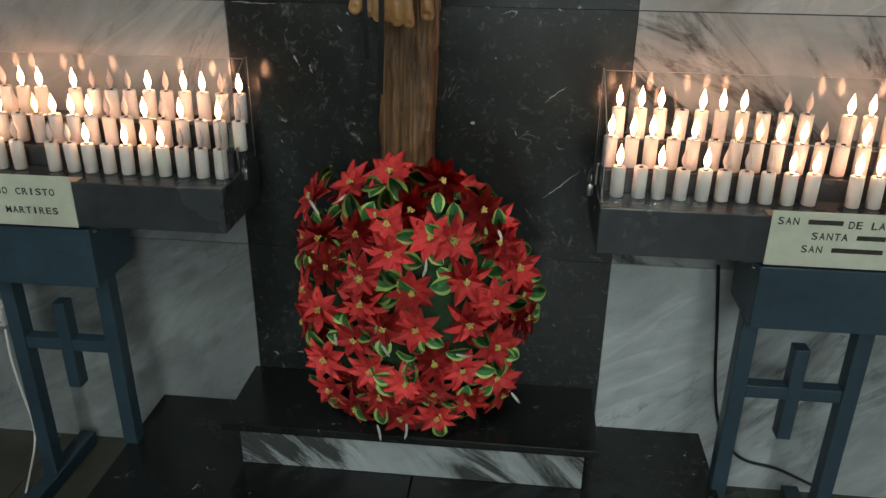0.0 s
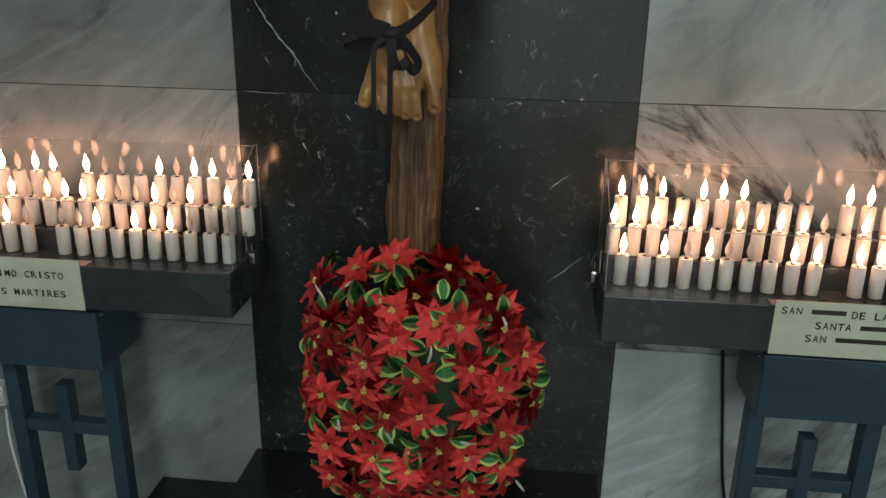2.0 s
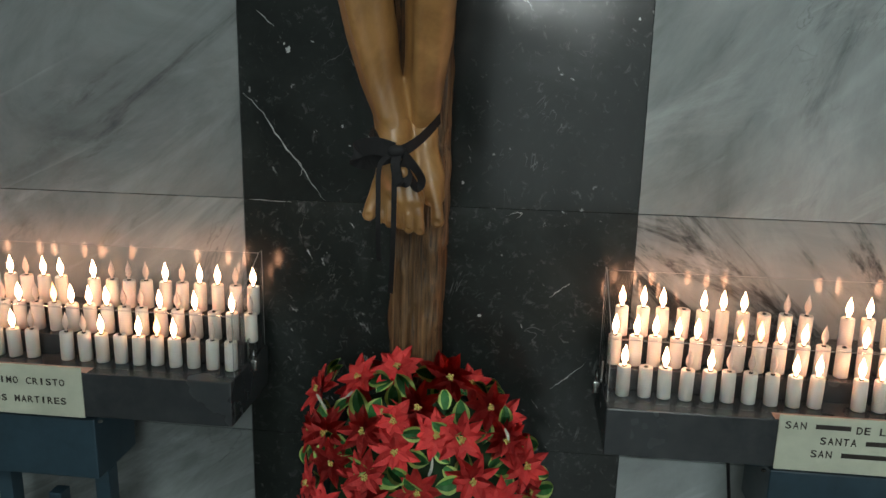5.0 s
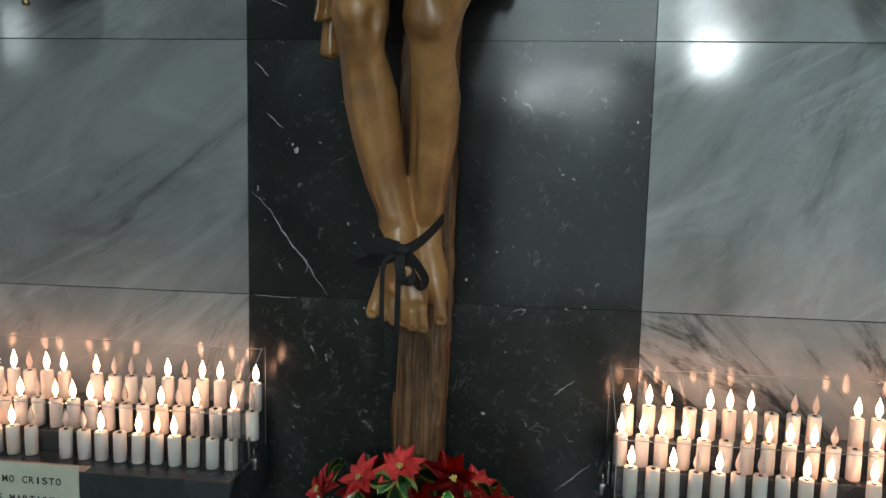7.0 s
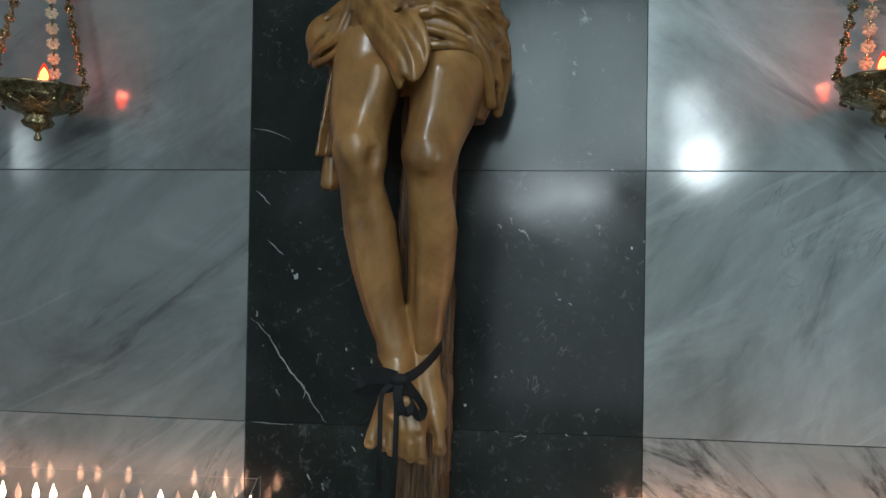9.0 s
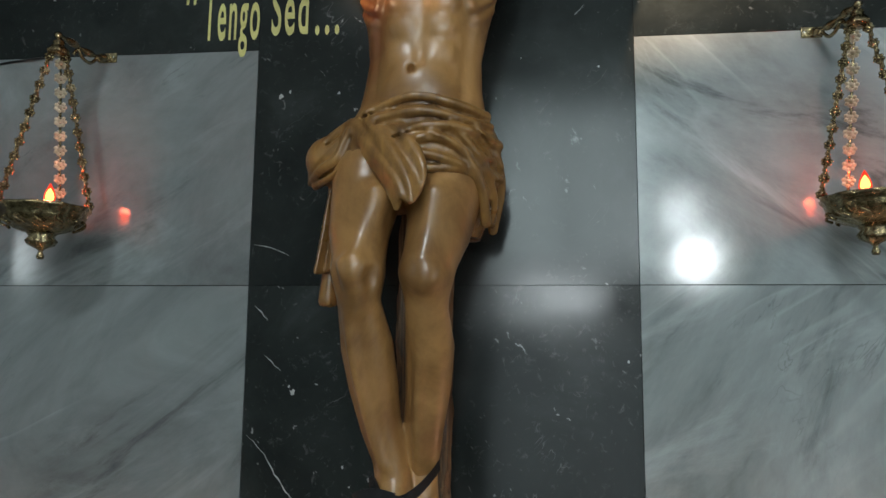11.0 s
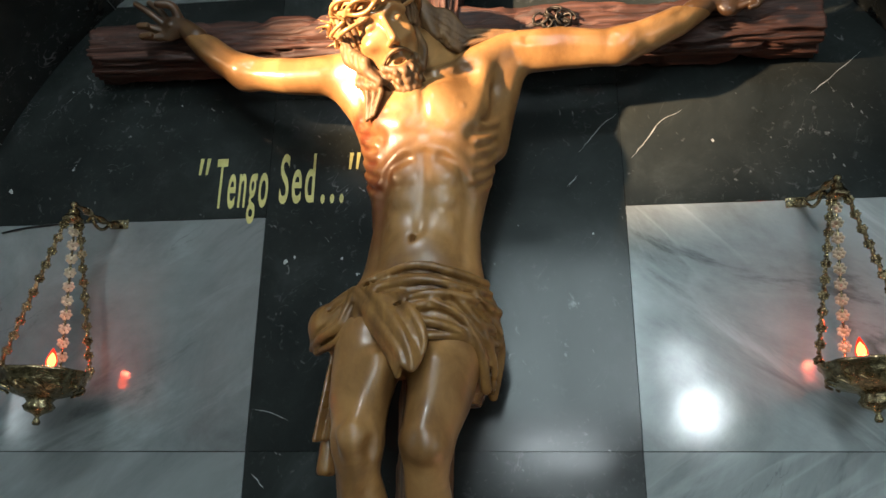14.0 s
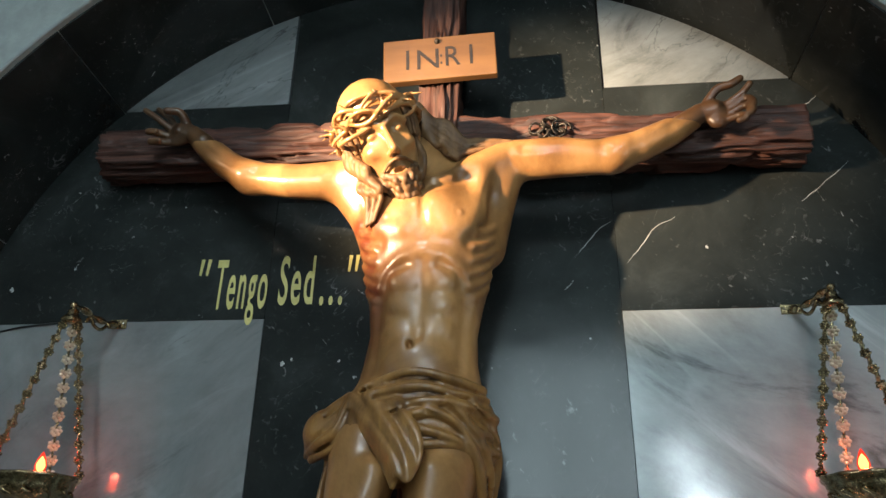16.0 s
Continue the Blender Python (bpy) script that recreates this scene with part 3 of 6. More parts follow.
# unseen side door, added to house the low fill from the right
door = thing("door_2", "unseen glowing side door added round a fill lamp", "door", kind="structure")
for y0, y1 in ((-3.50, -3.02), (-2.98, -2.50)):
    part("pane", box(3.588, 3.598, y0, y1, 0.10, 2.02), DOOR_GLOW, door)
for y0, y1, z0, z1 in ((-3.56, -3.50, 0.0, 2.08), (-3.02, -2.98, 0.10, 2.02), (-2.50, -2.44, 0.0, 2.08), (-3.50, -2.50, 0.0, 0.10), (-3.50, -2.50, 2.02, 2.08)):
    part("door_frame", box(3.56, 3.60, y0, y1, z0, z1, bevel=0.004), PLUG, door)

# ---- cross ----


def rough_timber(p0, p1, wide, deep, axis, seed, n=150, ridge=0.008):
    """A hewn timber with long ridges and cracks. axis 0: along x, 2: along z."""
    bm = bmesh.new()
    rnd = random.Random(seed)
    around = 80
    rings = []
    for i in range(n + 1):
        u = i / n
        c = Vector(p0).lerp(Vector(p1), u)
        ring = []
        for j in range(around):
            a = 2 * math.pi * (j + 0.5) / around
            sx, sy = math.cos(a), math.sin(a)
            k = 1 / (abs(sx) ** 7 + abs(sy) ** 7) ** (1 / 7)
            along = (p1[axis] - p0[axis]) * u
            crack = noise.noise((j * 0.42 + seed * 9, along * 2.2, seed + 0.3 * noise.noise((j * 0.3, along * 6, 1.0))))
            split = noise.noise((j * 0.31 + seed * 4, along * 3.4 + 7, seed))
            fine = noise.noise((j * 0.9 + seed, along * 14, 3.1))
            lump = noise.noise((math.cos(a) * 1.2, math.sin(a) * 1.2 + seed, along * 3.0))
            d = ridge * (0.9 * crack - 1.5 * max(0.0, 0.16 - abs(split)) / 0.16 + 0.35 * fine) + 0.006 * lump
            q = [0, 0, 0]
            q[2 - axis] = sx * k * (wide / 2 + d)
            q[1] = sy * k * (deep / 2 + d * 0.8)
            ring.append(bm.verts.new(c + Vector(q)))
        rings.append(ring)
    for a, b in zip(rings, rings[1:]):
        for j in range(around):
            bm.faces.new((a[j], a[(j + 1) % around], b[(j + 1) % around], b[j]))
    bm.faces.new(rings[0][::-1])
    bm.faces.new(rings[-1])
    bmesh.ops.recalc_face_normals(bm, faces=bm.faces)
    return bm


cross = thing("cross", "rough-hewn dark brown wooden cross fixed to black marble", "cross", at=(0, 0, 0))
part("post", rough_timber((-0.042, -0.075, 0.293), (0.002, -0.075, 2.93), 0.112, 0.125, 2, 3, 270, 0.017), POST_WOOD, cross, "weathered brown upright with deep cracks", smooth=True)
part("post_head", rough_timber((0.002, -0.075, 2.931), (0.012, -0.075, 3.56), 0.112, 0.125, 2, 9, 70, 0.017), HEAD_WOOD, cross, "dark red-brown head of the upright", smooth=True)
part("beam", rough_timber((-0.965, -0.072, 2.945), (0.962, -0.072, 2.915), 0.125, 0.118, 0, 5, 300, 0.018), BEAM_WOOD, cross, "red-brown crossbeam with deep cracks", smooth=True)
rnd = random.Random(11)
for x, z in ((0.268, 2.934), (0.300, 2.952), (0.332, 2.934), (0.284, 2.918), (0.318, 2.918)):
    for k in range(3):
        a0 = rnd.uniform(0, 6)
        r = rnd.uniform(0.013, 0.026)
        pts = [(x + r * math.cos(a0 + s * 0.6), -0.137 - 0.004 * k + 0.006 * math.sin(s), z + r * 0.8 * math.sin(a0 + s * 0.6)) for s in range(9)]
        bm = bmesh.new()
        add_tube(bm, pts, 0.0032, 6)
        part("wrought_knot", bm, IRON, cross, "dark twisted metal ornament", smooth=True)

plaque = thing("title_plaque", "honey-coloured wooden plaque with carved dark letters on the cross", "plaque")
TILT = pose(0.008, -0.158, 3.166, 0, -2.6, 0)
bm = box(-0.157, 0.157, -0.012, 0.012, -0.072, 0.072, bevel=0.003)
bmesh.ops.transform(bm, matrix=TILT, verts=bm.verts)
board = part("board", bm, PLAQUE_WOOD, plaque)
for text, x0, x1, up in (("I", -0.093, -0.085, 0.002), ("N", -0.062, -0.002, 0), (":", 0.002, 0.008, 0.012), ("R", 0.017, 0.058, 0.004), ("I", 0.084, 0.092, 0.004)):
    ob = lettering(text, x0, x1, -0.036 + up, 0.068 if text != ":" else 0.05, -0.012, INK, board)
    ob.data.transform(TILT)
bm = bmesh.new()
bmesh.ops.create_uvsphere(bm, u_segments=12, v_segments=8, radius=0.0085)
bmesh.ops.transform(bm, matrix=TILT @ pose(-0.005, -0.014, 0.055), verts=bm.verts)
part("nail_head", bm, IRON, plaque, "dark iron nail head", smooth=True)

# ---- carved figure: one mesh, from blended solids ----


class Clay:
    """Solids blended on a grid; surface() gives its skin."""

    def __init__(self, lo, hi, h):
        self.lo, self.h = np.array(lo, float), h
        self.n = np.ceil((np.array(hi) - self.lo) / h).astype(int) + 1
        self.f = np.full(self.n, 0.5, np.float32)

    def block(self, lo, hi, pad):
        a = np.clip(np.floor((np.array(lo) - pad - self.lo) / self.h).astype(int), 0, self.n)
        b = np.clip(np.ceil((np.array(hi) + pad - self.lo) / self.h).astype(int) + 1, 0, self.n)
        if (b <= a).any():
            return None, None
        axes = [(self.lo[i] + self.h * np.arange(a[i], b[i])).astype(np.float32) for i in range(3)]
        return tuple(slice(p, q) for p, q in zip(a, b)), np.meshgrid(*axes, indexing="ij", sparse=True)

    def join(self, part_of, d, k, cut=False):
        f = self.f[part_of]
        if cut:
            f, d = -f, d
        t = np.maximum(k - np.abs(f - d), 0) / k
        out = np.minimum(f, d) - t * t * k / 4
        self.f[part_of] = -out if cut else out

    def limb(self, pts, k=0.02, cut=False):
        """A tapering tube through pts, each ((x, y, z), radius), joined on as one solid."""
        ends = np.array([p for p, _ in pts], float)
        big = max(r for _, r in pts)
        where, g = self.block(ends.min(0) - big, ends.max(0) + big, k + 4 * self.h)
        if where is None:
            return
        nearest = None
        for (a, ra), (b, rb) in zip(pts, pts[1:]):
            a, b = np.array(a, float), np.array(b, float)
            ab = b - a
            t = np.clip(sum((g[i] - a[i]) * ab[i] for i in range(3)) / max(ab @ ab, 1e-12), 0, 1)
            d = np.sqrt(sum((g[i] - a[i] - t * ab[i]) ** 2 for i in range(3))) - (ra + (rb - ra) * t)
            nearest = d if nearest is None else np.minimum(nearest, d)
        self.join(where, nearest.astype(np.float32), k, cut)

    def strand(self, pts, r, k=0.006, cut=False, steps=5):
        path = smooth_path(pts, steps)
        n = len(path) - 1
        rad = (lambda u: r) if not isinstance(r, tuple) else (lambda u: r[0] + (r[1] - r[0]) * u)
        self.limb([(tuple(p), rad(i / n)) for i, p in enumerate(path)], k, cut)

    def ball(self, c, radii, k=0.02, turn=(0, 0, 0), cut=False):
        c, radii = np.array(c, float), np.array(radii, float)
        big = radii.max()
        where, g = self.block(c - big, c + big, k + 4 * self.h)
        if where is None:
            return
        m = np.array(Euler([radians(a) for a in turn]).to_matrix()).T
        q = [sum(m[i][j] * (g[j] - c[j]) for j in range(3)) for i in range(3)]
        k0 = np.sqrt(sum((q[i] / radii[i]) ** 2 for i in range(3)))
        k1 = np.sqrt(sum((q[i] / radii[i] ** 2) ** 2 for i in range(3))) + 1e-9
        self.join(where, (k0 * (k0 - 1) / k1).astype(np.float32), k, cut)

    def loft(self, rows, k=0.03):
        """rows: z, centre x, centre y, half width, half depth, upwards."""
        rows = np.array(rows, float)
        z, cx, cy, a, b = rows.T
        where, g = self.block((min(cx - a), min(cy - b), z[0]), (max(cx + a), max(cy + b), z[-1]), k + 4 * self.h)
        zz = g[2]
        px, py, pa, pb = (np.interp(zz, z, v) for v in (cx, cy, a, b))
        d = (np.sqrt(((g[0] - px) / pa) ** 2 + ((g[1] - py) / pb) ** 2) - 1) * np.minimum(pa, pb)
        d = np.maximum(d, np.maximum(z[0] - zz, zz - z[-1]))
        self.join(where, d.astype(np.float32), k)

    def sheet(self, place, nu, nv, r, k=0.005):
        """A thick sheet through place(u, v), u and v from 0 to 1."""
        pts = np.array([[place(i / nu, j / nv) for j in range(nv + 1)] for i in range(nu + 1)])
        flat = pts.reshape(-1, 3)
        where, g = self.block(flat.min(0) - r, flat.max(0) + r, k + 4 * self.h)
        nearest = None
        for row in pts:
            for a, b in zip(row, row[1:]):
                ab = b - a
                t = np.clip(sum((g[i] - a[i]) * ab[i] for i in range(3)) / (ab @ ab), 0, 1)
                d = sum((g[i] - a[i] - t * ab[i]) ** 2 for i in range(3))
                nearest = d if nearest is None else np.minimum(nearest, d)
        self.join(where, (np.sqrt(nearest) - r).astype(np.float32), k)

    def surface(self):
        """Vertices and quads of the skin (surface nets)."""
        f = self.f
        s = f < 0
        corner = [np.array(c) for c in np.ndindex(2, 2, 2)]
        cut = lambda arr, c: arr[c[0] : arr.shape[0] - 1 + c[0], c[1] : arr.shape[1] - 1 + c[1], c[2] : arr.shape[2] - 1 + c[2]]  # noqa: E731
        count = sum(cut(s, c).astype(np.int8) for c in corner)
        cells = np.argwhere((count > 0) & (count < 8))
        total, hits = np.zeros((len(cells), 3)), np.zeros(len(cells))
        for c in corner:
            for ax in range(3):
                if c[ax]:
                    continue
                e = np.eye(3, dtype=int)[ax]
                p, q = cells + c, cells + c + e
                fp, fq = f[tuple(p.T)], f[tuple(q.T)]
                ok = (fp < 0) != (fq < 0)
                t = np.where(ok, fp / np.where(ok, fp - fq, 1), 0)
                total += ok[:, None] * (c + t[:, None] * e)
                hits += ok
        verts = self.lo + self.h * (cells + total / hits[:, None])
        index = np.full(np.array(f.shape) - 1, -1, np.int64)
        index[tuple(cells.T)] = np.arange(len(cells))
        quads = []
        for ax in range(3):
            u, v = (ax + 1) % 3, (ax + 2) % 3
            e, eu, ev = (np.eye(3, dtype=int)[i] for i in (ax, u, v))
            a = s[tuple(slice(0, n - 1) if i == ax else slice(0, n) for i, n in enumerate(s.shape))]
            b = s[tuple(slice(1, n) if i == ax else slice(0, n) for i, n in enumerate(s.shape))]
            at = np.argwhere(a != b)
            at = at[(at[:, u] > 0) & (at[:, v] > 0) & (at[:, u] < f.shape[u] - 1) & (at[:, v] < f.shape[v] - 1)]
            inside = a[tuple(at.T)]
            q = np.stack([index[tuple((at - du * eu - dv * ev).T)] for du, dv in ((0, 0), (1, 0), (1, 1), (0, 1))], 1)
            q[~inside] = q[~inside][:, ::-1]
            quads.append(q)
        quads = np.concatenate(quads)
        return verts, quads[(quads >= 0).all(1)]


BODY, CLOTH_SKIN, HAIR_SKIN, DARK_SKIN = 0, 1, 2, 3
skins = []

# trunk, arms and legs
body = Clay((-0.72, -0.46, 1.40), (0.74, -0.05, 2.90), 0.0052)
body.loft(((2.02, -0.035, -0.20, 0.150, 0.095), (2.13, -0.032, -0.205, 0.158, 0.098), (2.20, -0.016, -0.21, 0.142, 0.092), (2.27, -0.013, -0.212, 0.128, 0.084),
           (2.335, -0.008, -0.213, 0.122, 0.080), (2.40, -0.004, -0.214, 0.131, 0.086), (2.47, -0.002, -0.216, 0.147, 0.096), (2.546, -0.002, -0.218, 0.158, 0.104),
           (2.62, -0.003, -0.214, 0.163, 0.104), (2.69, -0.004, -0.20, 0.160, 0.092), (2.76, -0.006, -0.185, 0.135, 0.070), (2.80, -0.006, -0.18, 0.09, 0.055)), 0.03)
TRUNK = np.array(((2.20, -0.016, -0.21, 0.142, 0.092), (2.27, -0.013, -0.212, 0.128, 0.084), (2.335, -0.008, -0.213, 0.122, 0.080), (2.40, -0.004, -0.214, 0.131, 0.086),
                  (2.47, -0.002, -0.216, 0.147, 0.096), (2.546, -0.002, -0.218, 0.158, 0.104), (2.62, -0.003, -0.214, 0.163, 0.104), (2.69, -0.004, -0.20, 0.160, 0.092)))


def trunk(turn, z, sink=0.0):
    """A place on the trunk, turn degrees round from its front, sunk below the skin."""
    cx, cy, a, b = (np.interp(z, TRUNK[:, 0], TRUNK[:, i]) for i in range(1, 5))
    return (cx + (a - sink) * math.sin(radians(turn)), cy - (b - sink) * math.cos(radians(turn)), z)


# chest, collar bones, breastbone
body.ball(trunk(-34, 2.61, 0.022), (0.076, 0.024, 0.052), 0.040, (0, -12, -28))
body.ball(trunk(32, 2.61, 0.022), (0.074, 0.024, 0.052), 0.040, (0, 14, 28))
for side in (-1, 1):  # edge of the breast muscle and the hollow behind it
    body.strand((trunk(side * 58, 2.725, 0.010), trunk(side * 52, 2.66, 0.010), trunk(side * 40, 2.585, 0.012), trunk(side * 20, 2.562, 0.012)), (0.020, 0.013), 0.022)
    body.strand((trunk(side * 74, 2.70, -0.004), trunk(side * 68, 2.63, -0.004), trunk(side * 58, 2.565, -0.004), trunk(side * 40, 2.535, -0.007)), 0.0040, 0.026, True)
    body.ball(trunk(side * 30, 2.600, -0.010), (0.006, 0.006, 0.006), 0.004)
    for z in (2.64, 2.67, 2.70):
        body.strand((trunk(side * 6, z, 0.001), trunk(side * 22, z + 0.010, 0.002)), 0.004, 0.012)
body.strand((trunk(0, 2.70, -0.010), trunk(0, 2.62, -0.012), trunk(0, 2.53, -0.012)), 0.0035, 0.016, True)
body.ball((0.075, -0.275, 2.765), (0.040, 0.020, 0.016), 0.02, cut=True)
body.strand(((-0.02, -0.282, 2.70), (-0.10, -0.268, 2.745), (-0.19, -0.235, 2.775)), 0.012, 0.025)
body.strand(((0.02, -0.282, 2.70), (0.10, -0.263, 2.752), (0.17, -0.235, 2.79)), 0.012, 0.025)
# hollow under the ribs, arch of the ribs and the ribs at the flanks
for side in (-1, 1):
    body.strand((trunk(side * 4, 2.505, 0.008), trunk(side * 22, 2.490, 0.0075), trunk(side * 42, 2.450, 0.008), trunk(side * 62, 2.395, 0.014)), 0.0042, 0.024)
    body.strand((trunk(side * 16, 2.475, -0.006), trunk(side * 34, 2.445, -0.006), trunk(side * 52, 2.400, -0.006)), 0.004, 0.022, True)
    for i, z in enumerate((2.400, 2.432, 2.464, 2.496, 2.528, 2.560)):
        body.strand((trunk(side * 48, z + 0.0, 0.004), trunk(side * 66, z + 0.018, 0.002), trunk(side * 86, z + 0.048, 0.003)), 0.0036, 0.014)
        body.strand((trunk(side * 50, z + 0.016, -0.002), trunk(side * 66, z + 0.034, -0.003), trunk(side * 84, z + 0.062, -0.002)), 0.0020, 0.012, True)
# belly
for z, w in ((2.440, 19), (2.388, 19), (2.330, 20)):
    for side in (-1, 1):
        body.ball(trunk(side * w, z, 0.0070), (0.031, 0.0125, 0.025), 0.016)
body.ball(trunk(0, 2.26, 0.012), (0.062, 0.024, 0.050), 0.03)
body.strand((trunk(0, 2.48, -0.011), trunk(0, 2.40, -0.012), trunk(0, 2.31, -0.012)), 0.0055, 0.018, True)
body.ball((-0.026, -0.300, 2.292), (0.0075, 0.016, 0.010), 0.005, cut=True)
for side in (-1, 1):
    body.strand((trunk(side * 46, 2.40, -0.008), trunk(side * 50, 2.33, -0.008), trunk(side * 44, 2.24, -0.008)), 0.006, 0.02, True)
# neck root
body.limb((((-0.01, -0.19, 2.70), 0.075), ((-0.03, -0.225, 2.80), 0.058)), 0.03)
# his right arm, seen at the text side
body.limb((((-0.135, -0.205, 2.745), 0.058), ((-0.214, -0.20, 2.762), 0.055), ((-0.331, -0.20, 2.767), 0.044), ((-0.478, -0.19, 2.790), 0.039)), 0.045)
body.limb((((-0.27, -0.215, 2.750), 0.033), ((-0.36, -0.21, 2.755), 0.033), ((-0.45, -0.20, 2.772), 0.026)), 0.02)
body.limb((((-0.478, -0.19, 2.790), 0.039), ((-0.55, -0.185, 2.838), 0.038), ((-0.61, -0.178, 2.895), 0.033), ((-0.66, -0.17, 2.945), 0.026)), 0.03)
body.limb((((-0.49, -0.215, 2.785), 0.018), ((-0.58, -0.205, 2.85), 0.020), ((-0.65, -0.185, 2.93), 0.012)), 0.02)
body.limb((((-0.115, -0.200, 2.56), 0.042), ((-0.165, -0.195, 2.66), 0.042), ((-0.215, -0.195, 2.735), 0.044)), 0.025)
# his left arm
body.limb((((0.115, -0.205, 2.755), 0.057), ((0.182, -0.20, 2.803), 0.051), ((0.281, -0.20, 2.803), 0.042), ((0.394, -0.19, 2.811), 0.038), ((0.458, -0.185, 2.815), 0.039)), 0.045)
body.limb((((0.22, -0.222, 2.805), 0.032), ((0.31, -0.215, 2.820), 0.031), ((0.40, -0.205, 2.818), 0.024)), 0.02)
body.limb((((0.20, -0.20, 2.776), 0.027), ((0.32, -0.195, 2.782), 0.025), ((0.44, -0.185, 2.787), 0.022)), 0.02)
body.limb((((0.458, -0.185, 2.817), 0.039), ((0.52, -0.180, 2.838), 0.038), ((0.60, -0.172, 2.880), 0.034), ((0.675, -0.165, 2.932), 0.026)), 0.03)
body.limb((((0.48, -0.21, 2.83), 0.018), ((0.57, -0.20, 2.872), 0.019), ((0.66, -0.18, 2.932), 0.011)), 0.02)
body.limb((((0.140, -0.190, 2.56), 0.040), ((0.158, -0.185, 2.66), 0.042), ((0.178, -0.19, 2.745), 0.044)), 0.025)
body.strand(((0.230, -0.262, 2.800), (0.330, -0.256, 2.797), (0.430, -0.238, 2.806)), 0.006, 0.018, True)
body.strand(((0.500, -0.238, 2.815), (0.570, -0.226, 2.852), (0.635, -0.210, 2.905)), 0.005, 0.016, True)
body.strand(((-0.260, -0.266, 2.765), (-0.360, -0.259, 2.768), (-0.445, -0.243, 2.785)), 0.006, 0.018, True)
body.strand(((-0.510, -0.240, 2.808), (-0.560, -0.231, 2.850), (-0.620, -0.213, 2.908)), 0.005, 0.016, True)
# thighs, knees, shins
body.limb((((-0.105, -0.215, 2.13), 0.088), ((-0.117, -0.25, 2.075), 0.078), ((-0.128, -0.29, 1.955), 0.062), ((-0.120, -0.325, 1.872), 0.050)), 0.03)
body.limb((((-0.120, -0.335, 1.868), 0.048), ((-0.119, -0.315, 1.805), 0.043), ((-0.110, -0.275, 1.725), 0.053), ((-0.101, -0.252, 1.650), 0.050), ((-0.088, -0.232, 1.565), 0.041), ((-0.071, -0.22, 1.500), 0.034), ((-0.061, -0.215, 1.42), 0.034)), 0.02)
body.ball((-0.124, -0.368, 1.866), (0.032, 0.022, 0.032), 0.012)
for knee, y in ((-0.122, -0.372), (0.013, -0.357)):
    for side in (-1, 1):
        body.ball((knee + side * 0.040, y, 1.845), (0.014, 0.016, 0.030), 0.018, cut=True)
    body.strand(((knee - 0.026, y + 0.002, 1.818), (knee, y - 0.010, 1.814), (knee + 0.026, y + 0.002, 1.818)), 0.006, 0.014, True)
    body.strand(((knee - 0.028, y - 0.004, 1.905), (knee, y - 0.014, 1.912), (knee + 0.028, y - 0.004, 1.905)), 0.006, 0.018, True)
body.strand(((-0.130, -0.345, 1.80), (-0.126, -0.325, 1.70), (-0.104, -0.277, 1.58), (-0.08, -0.252, 1.49)), (0.012, 0.009), 0.014)
body.strand(((-0.115, -0.36, 1.83), (-0.118, -0.345, 1.795)), 0.016, 0.014)
body.limb((((0.040, -0.21, 2.13), 0.088), ((0.045, -0.24, 2.06), 0.078), ((0.032, -0.28, 1.955), 0.066), ((0.014, -0.315, 1.872), 0.052)), 0.03)
body.limb((((0.014, -0.320, 1.866), 0.049), ((0.012, -0.295, 1.797), 0.043), ((0.014, -0.255, 1.725), 0.050), ((0.008, -0.225, 1.650), 0.047), ((-0.001, -0.205, 1.565), 0.040), ((-0.004, -0.185, 1.475), 0.028), ((-0.002, -0.18, 1.41), 0.028)), 0.02)
body.ball((0.012, -0.353, 1.858), (0.033, 0.022, 0.032), 0.012)
body.strand(((0.008, -0.325, 1.79), (0.0, -0.295, 1.70), (-0.01, -0.252, 1.58), (-0.01, -0.215, 1.48)), (0.012, 0.008), 0.014)
body.strand(((-0.085, -0.33, 2.02), (-0.105, -0.345, 1.94), (-0.118, -0.368, 1.89)), (0.026, 0.012), 0.03)
body.strand(((0.03, -0.318, 2.02), (0.020, -0.335, 1.94), (0.012, -0.355, 1.89)), (0.028, 0.012), 0.03)
skins.append((body.surface(), BODY))

# feet
feet = Clay((-0.16, -0.36, 1.22), (0.08, -0.12, 1.50), 0.003)
feet.limb((((-0.065, -0.215, 1.47), 0.035), ((-0.060, -0.222, 1.425), 0.035), ((-0.045, -0.245, 1.375), 0.034), ((-0.022, -0.262, 1.325), 0.030)), 0.02)
feet.limb((((-0.004, -0.185, 1.47), 0.028), ((-0.003, -0.19, 1.42), 0.030), ((0.012, -0.205, 1.37), 0.030), ((0.020, -0.215, 1.33), 0.024)), 0.02)
feet.limb((((-0.060, -0.235, 1.41), 0.024), ((-0.078, -0.232, 1.35), 0.026), ((-0.088, -0.235, 1.32), 0.020)), 0.02)
